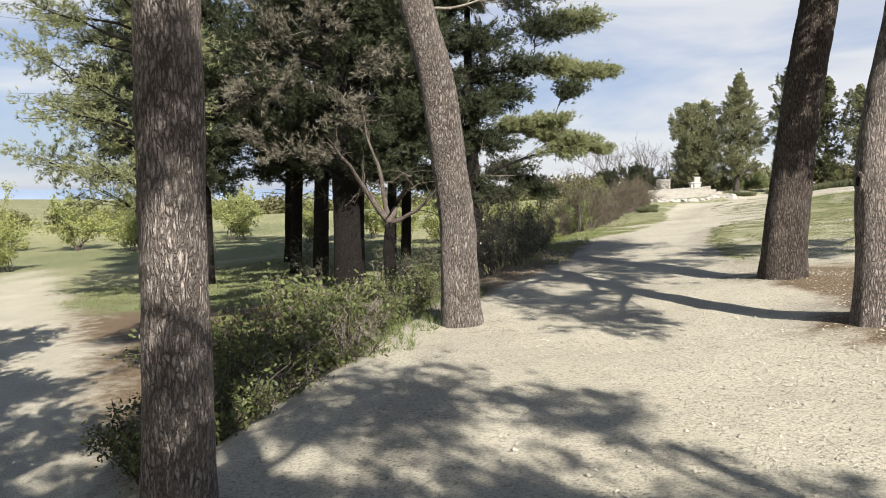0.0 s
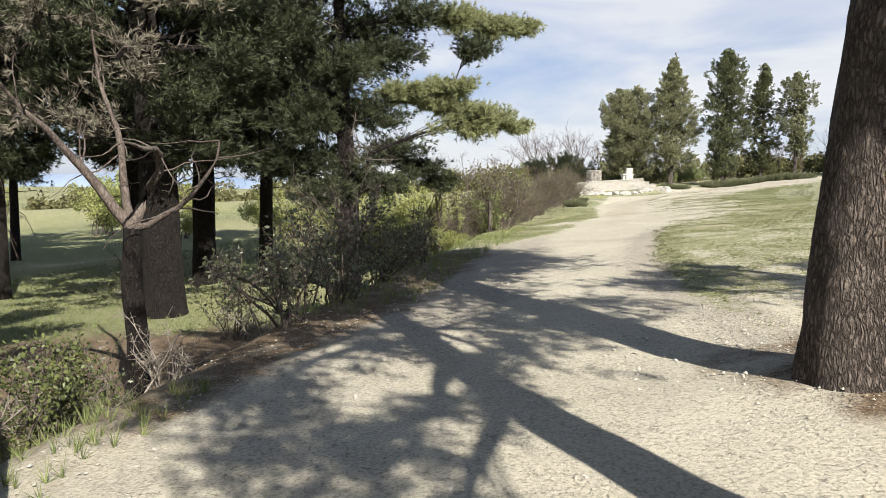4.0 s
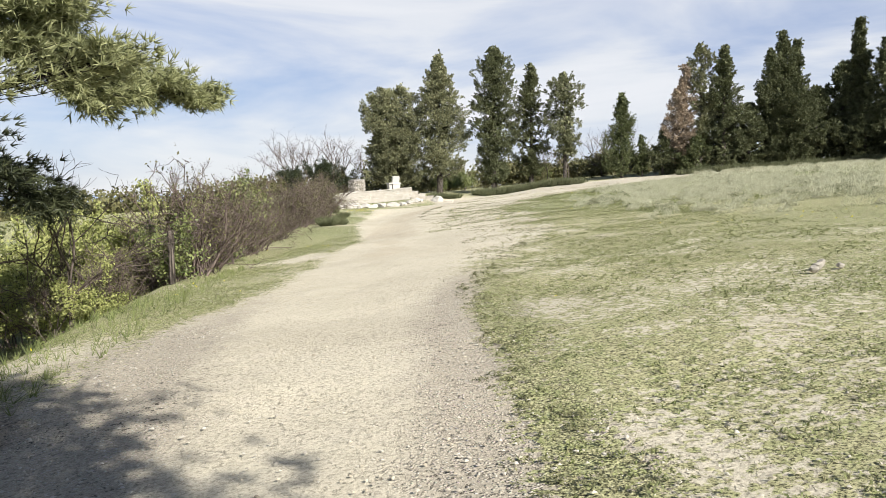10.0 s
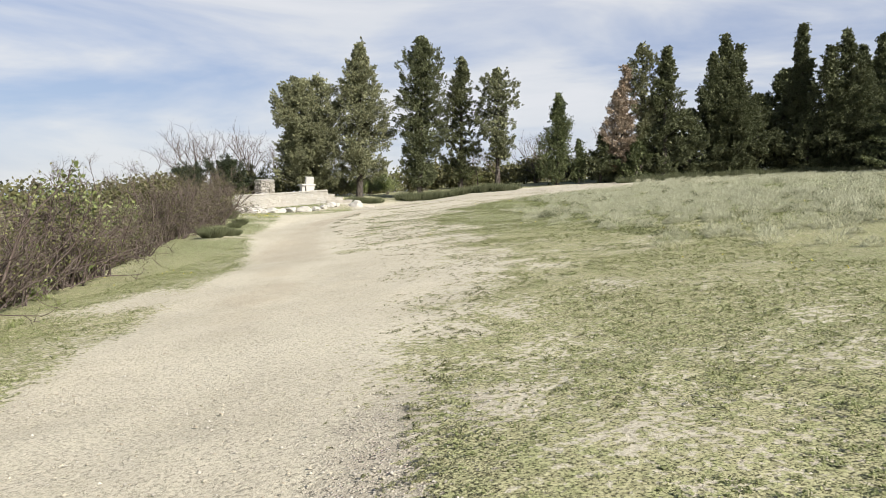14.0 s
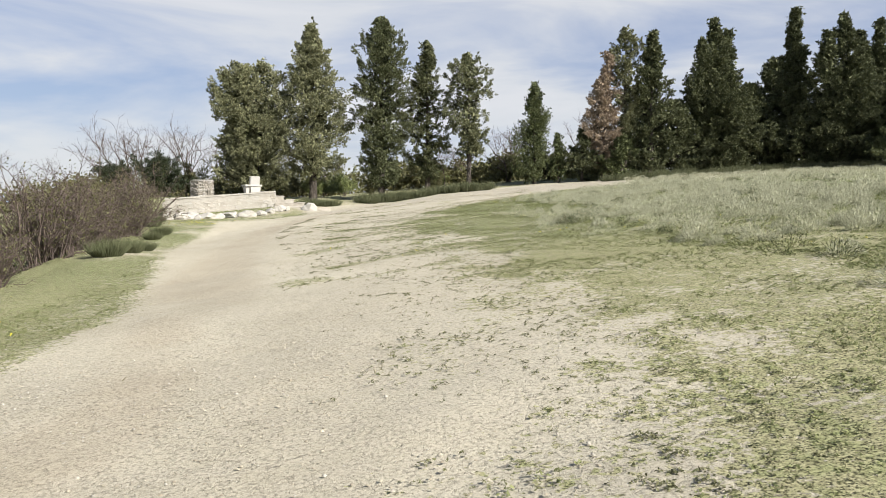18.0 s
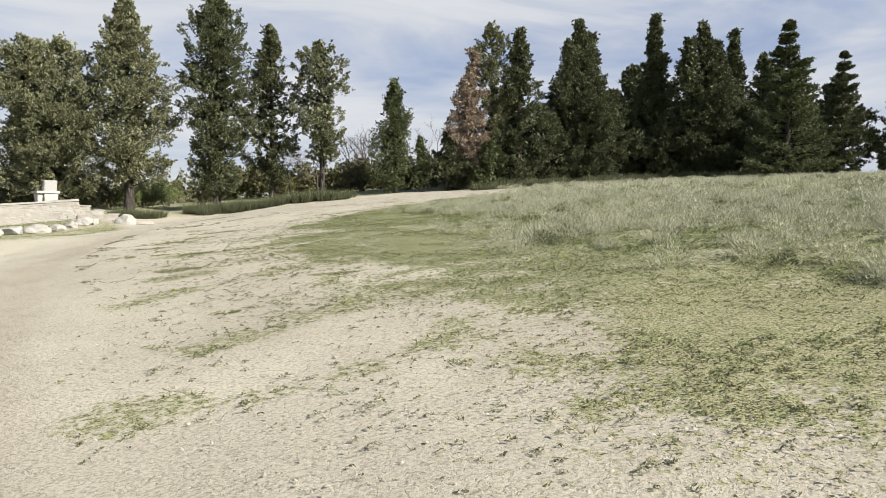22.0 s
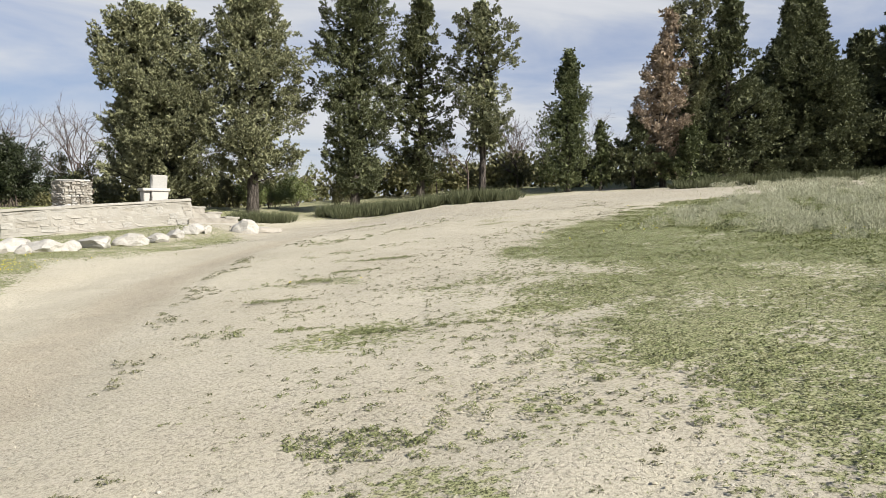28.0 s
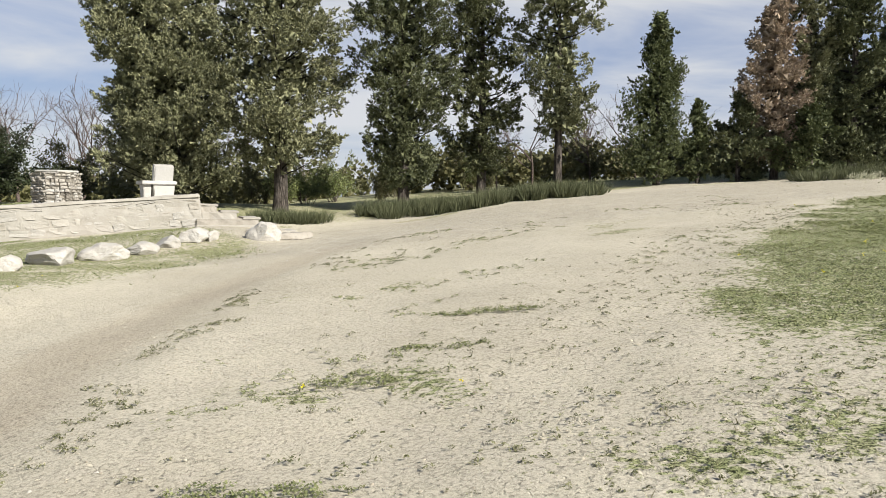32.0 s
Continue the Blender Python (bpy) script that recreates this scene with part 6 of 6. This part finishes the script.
def in_drifts(rng, x, y):
    """Long mats across the bare ground, and a few thick ones."""
    c = x - track_right(y)
    lane = smooth(0.3, 1.0, x - np.where(y > 36, rut_x(np.clip(y, 30, 60)), track_left(y) + 2.6)) * (1 - smooth(0.0, 1.5, c))
    strip = value_noise(x * 0.42 + 0.3 * y, y * 1.25 - x * 0.42, 1.0, 81) + 0.45 * (value_noise(x, y, 0.3, 85) - 0.5)
    return lane * smooth(26, 32, y) * smooth(0.66, 0.82, strip) > 0.25 + 0.6 * rng.rand(len(x))


def on_worn(rng, x, y):
    c = x - track_right(y)
    near = smooth(-5.5, -0.5, c) * (1 - smooth(1, 6, c)) * smooth(0.2, 1.2, x - np.where(y > 36, rut_x(np.clip(y, 30, 60)), track_left(y) + 2.4))
    return near * (0.1 + 1.6 * value_noise(x, y, 0.8, 82) * value_noise(x, y, 0.25, 86)) * smooth(21, 26, y) > rng.rand(len(x))


weeds("weeds", 17, 90000, (-4, 8, 12, 54), in_turf, (0.014, 0.045), 42.0, GRASS_LOW, "low clumps of green weeds in the turf")
weeds("weeds", 18, 46000, (7, 17, 30, 60), in_turf, (0.02, 0.055), 34.0, GRASS_LOW, "low clumps of green weeds up the slope", 0.011)
weeds("weeds", 7, 15000, (-5, 9, 24, 60), in_drifts, (0.025, 0.065), 55.0, GRASS_LOW, "flat green weeds on the bare soil")
weeds("weeds", 8, 46000, (-5, 9, 18, 58), on_worn, (0.01, 0.04), 70.0, WEED_DARK, "withered dark weeds dotting the worn soil", 0.0072)
weeds("weeds", 9, 5000, (-1.5, 3.5, 14, 29), lambda r, x, y: np.abs(x - track_right(y) - 0.08 + 0.3 * (value_noise(x, y, 0.5, 87) - 0.5)) < 0.16, (0.02, 0.06), 60.0, WEED_DARK, "dark weeds bordering the gravel")


def on_rim(rng, x, y):
    """Along the upper rim of the sunken track, in two ragged lines."""
    c = x - rut_x(np.clip(y, 30, 60)) + 0.5 * (value_noise(x, y, 1.2, 88) - 0.5)
    line = np.exp(-((c - 0.25) / 0.3) ** 2) + 0.55 * np.exp(-((c - 1.7) / 0.25) ** 2)
    return line * smooth(41, 47, y) * smooth(0.35, 0.6, value_noise(x, y, 0.55, 89)) > 0.2 + 0.7 * rng.rand(len(x))


weeds("weeds", 10, 14000, (-5, 2, 41, 60), on_rim, (0.02, 0.055), 55.0, WEED_DARK, "dark weeds along the rim of the sunken track")
MATS = [(17.8, 44.1, 0.42, 0.2), (19.4, 46.6, 0.5, 0.16), (20.1, 46.2, 0.32, 0.12), (20.8, 50.6, 0.3, 0.22), (17.7, 44.0, 0.2, 0.12), (19.6, 49.2, 0.5, 0.14), (21.6, 50.9, 0.45, 0.14), (22.6, 51.6, 0.6, 0.14), (16.1, 39.6, 0.22, 0.1), (17.7, 44.3, 0.3, 0.1), (19.0, 47.3, 0.3, 0.1), (18.2, 40.5, 0.35, 0.14)]


def in_mats(rng, x, y):
    ok = np.zeros(len(x), bool)
    for mx, my, ra, rb in MATS:
        u, w = (x - mx) * 0.8 - (y - my) * 0.6, (x - mx) * 0.6 + (y - my) * 0.8
        ok |= (u / ra) ** 2 + (w / rb) ** 2 + 0.9 * (value_noise(x, y, 0.2, 91) - 0.5) < 0.8
    return ok


weeds("weeds", 11, 60000, (-4, 4, 38, 53), in_mats, (0.02, 0.05), 50.0, GRASS_LOW, "thick green mats of weeds on the bare soil")


def pebbles(name, seed, n, keep, sizes, mat, label, band=(-3.5, 5.5, 1.5, 58)):
    """Loose squashed stones half sunk in the soil."""
    rng = np.random.RandomState(seed)
    x, y = scatter(rng, n, *band)
    ok = keep(rng, x, y)
    x, y = x[ok], y[ok]
    k = len(x)
    base = np.array([(1, 0, 0), (-0.6, 0.8, 0), (-0.6, -0.8, 0), (0.3, 0.2, 1), (-0.2, -0.2, 0.9), (0.1, 0.7, 0.5)], float)
    tri = np.array([(0, 5, 3), (5, 1, 3), (1, 4, 3), (1, 2, 4), (2, 0, 4), (0, 3, 4), (0, 1, 5)])
    s = sizes[0] * (sizes[1] / sizes[0]) ** (rng.rand(k) ** 2.2)
    shape = np.stack([s, s * rng.uniform(0.6, 1.0, k), s * rng.uniform(0.35, 0.65, k)], -1)
    jag = base[None] * (1 + rng.uniform(-0.28, 0.22, (k, len(base), 1))) * shape[:, None]
    a = rng.uniform(0, 2 * np.pi, k)
    ca, sa = np.cos(a)[:, None], np.sin(a)[:, None]
    v = np.stack([jag[..., 0] * ca - jag[..., 1] * sa + x[:, None], jag[..., 0] * sa + jag[..., 1] * ca + y[:, None], jag[..., 2] + (height(x, y) + 0.12 * s)[:, None]], -1)
    t = tri[None] + (np.arange(k) * len(base))[:, None, None]
    return tagged(new(name, fast_mesh(name, v.reshape(-1, 3), t.reshape(-1, 3), mat)), label, "gravel", kind="stuff")


def on_gravel(low):
    def keep(rng, x, y):
        turf, gravel, litter, clay = ground_kind(x, y)
        return (gravel * (1 - 0.7 * turf) + 0.1 > low + 0.6 * rng.rand(len(x)))
    return keep


pebbles("gravel", 9, 60000, on_gravel(0.05), (0.003, 0.019), PEBBLE, "loose pale limestone gravel on the track", (-3.5, 4.0, 1.5, 34))
pebbles("gravel", 10, 22000, on_gravel(0.0), (0.005, 0.018), PEBBLE, "scattered pale stones on the bare soil", (-3.5, 7, 26, 58))
pebbles("clods", 14, 90000, lambda r, x, y: (ground_kind(x, y)[0] < 0.5) & (edge_x(y) - x < 0) & (value_noise(x, y, 0.6, 84) > 0.25 + 0.35 * r.rand(len(x))), (0.005, 0.019), CLOD, "small brown clods and crumbs of soil", (-5, 8, 2, 58))
pebbles("gravel", 13, 26000, lambda r, x, y: (y + 0.30 * (x - 26) > 57.5) & (y + 0.12 * (x - 28) < 66.5) & (x > 21.5), (0.008, 0.032), PEBBLE, "loose pale stones before the steps", (-12, 12, 52, 66))
pebbles("gravel", 11, 14000, lambda r, x, y: (edge_x(y) - x < 1.2) & (r.rand(len(x)) < 0.9), (0.004, 0.026), PEBBLE, "loose stones and rubble at the pines' feet", (-2.5, 5.5, 1.2, 17))
rng = np.random.RandomState(12)
x, y = scatter(rng, 900, -5, 18, 19, 56)
x, y = np.append(x, rng.normal(18.0, 0.8, 160)), np.append(y, rng.normal(57.8, 0.8, 160))
ok = on_turf(0.35)(rng, x, y) & ((value_noise(x, y, 3.0, 90) > 0.55) | (y > 56))
at = np.stack([x[ok], y[ok], height(x[ok], y[ok]) + 0.05], -1)
v, t = leaves(rng, np.repeat(at, 4, 0) + rng.normal(0, 0.008, (4 * len(at), 3)), 0.009, 0.9)
tagged(new("wild_flowers", fast_mesh("wild_flowers", v, t, FLOWER)), "tiny yellow wild flowers in the grass", "flowers", kind="stuff")
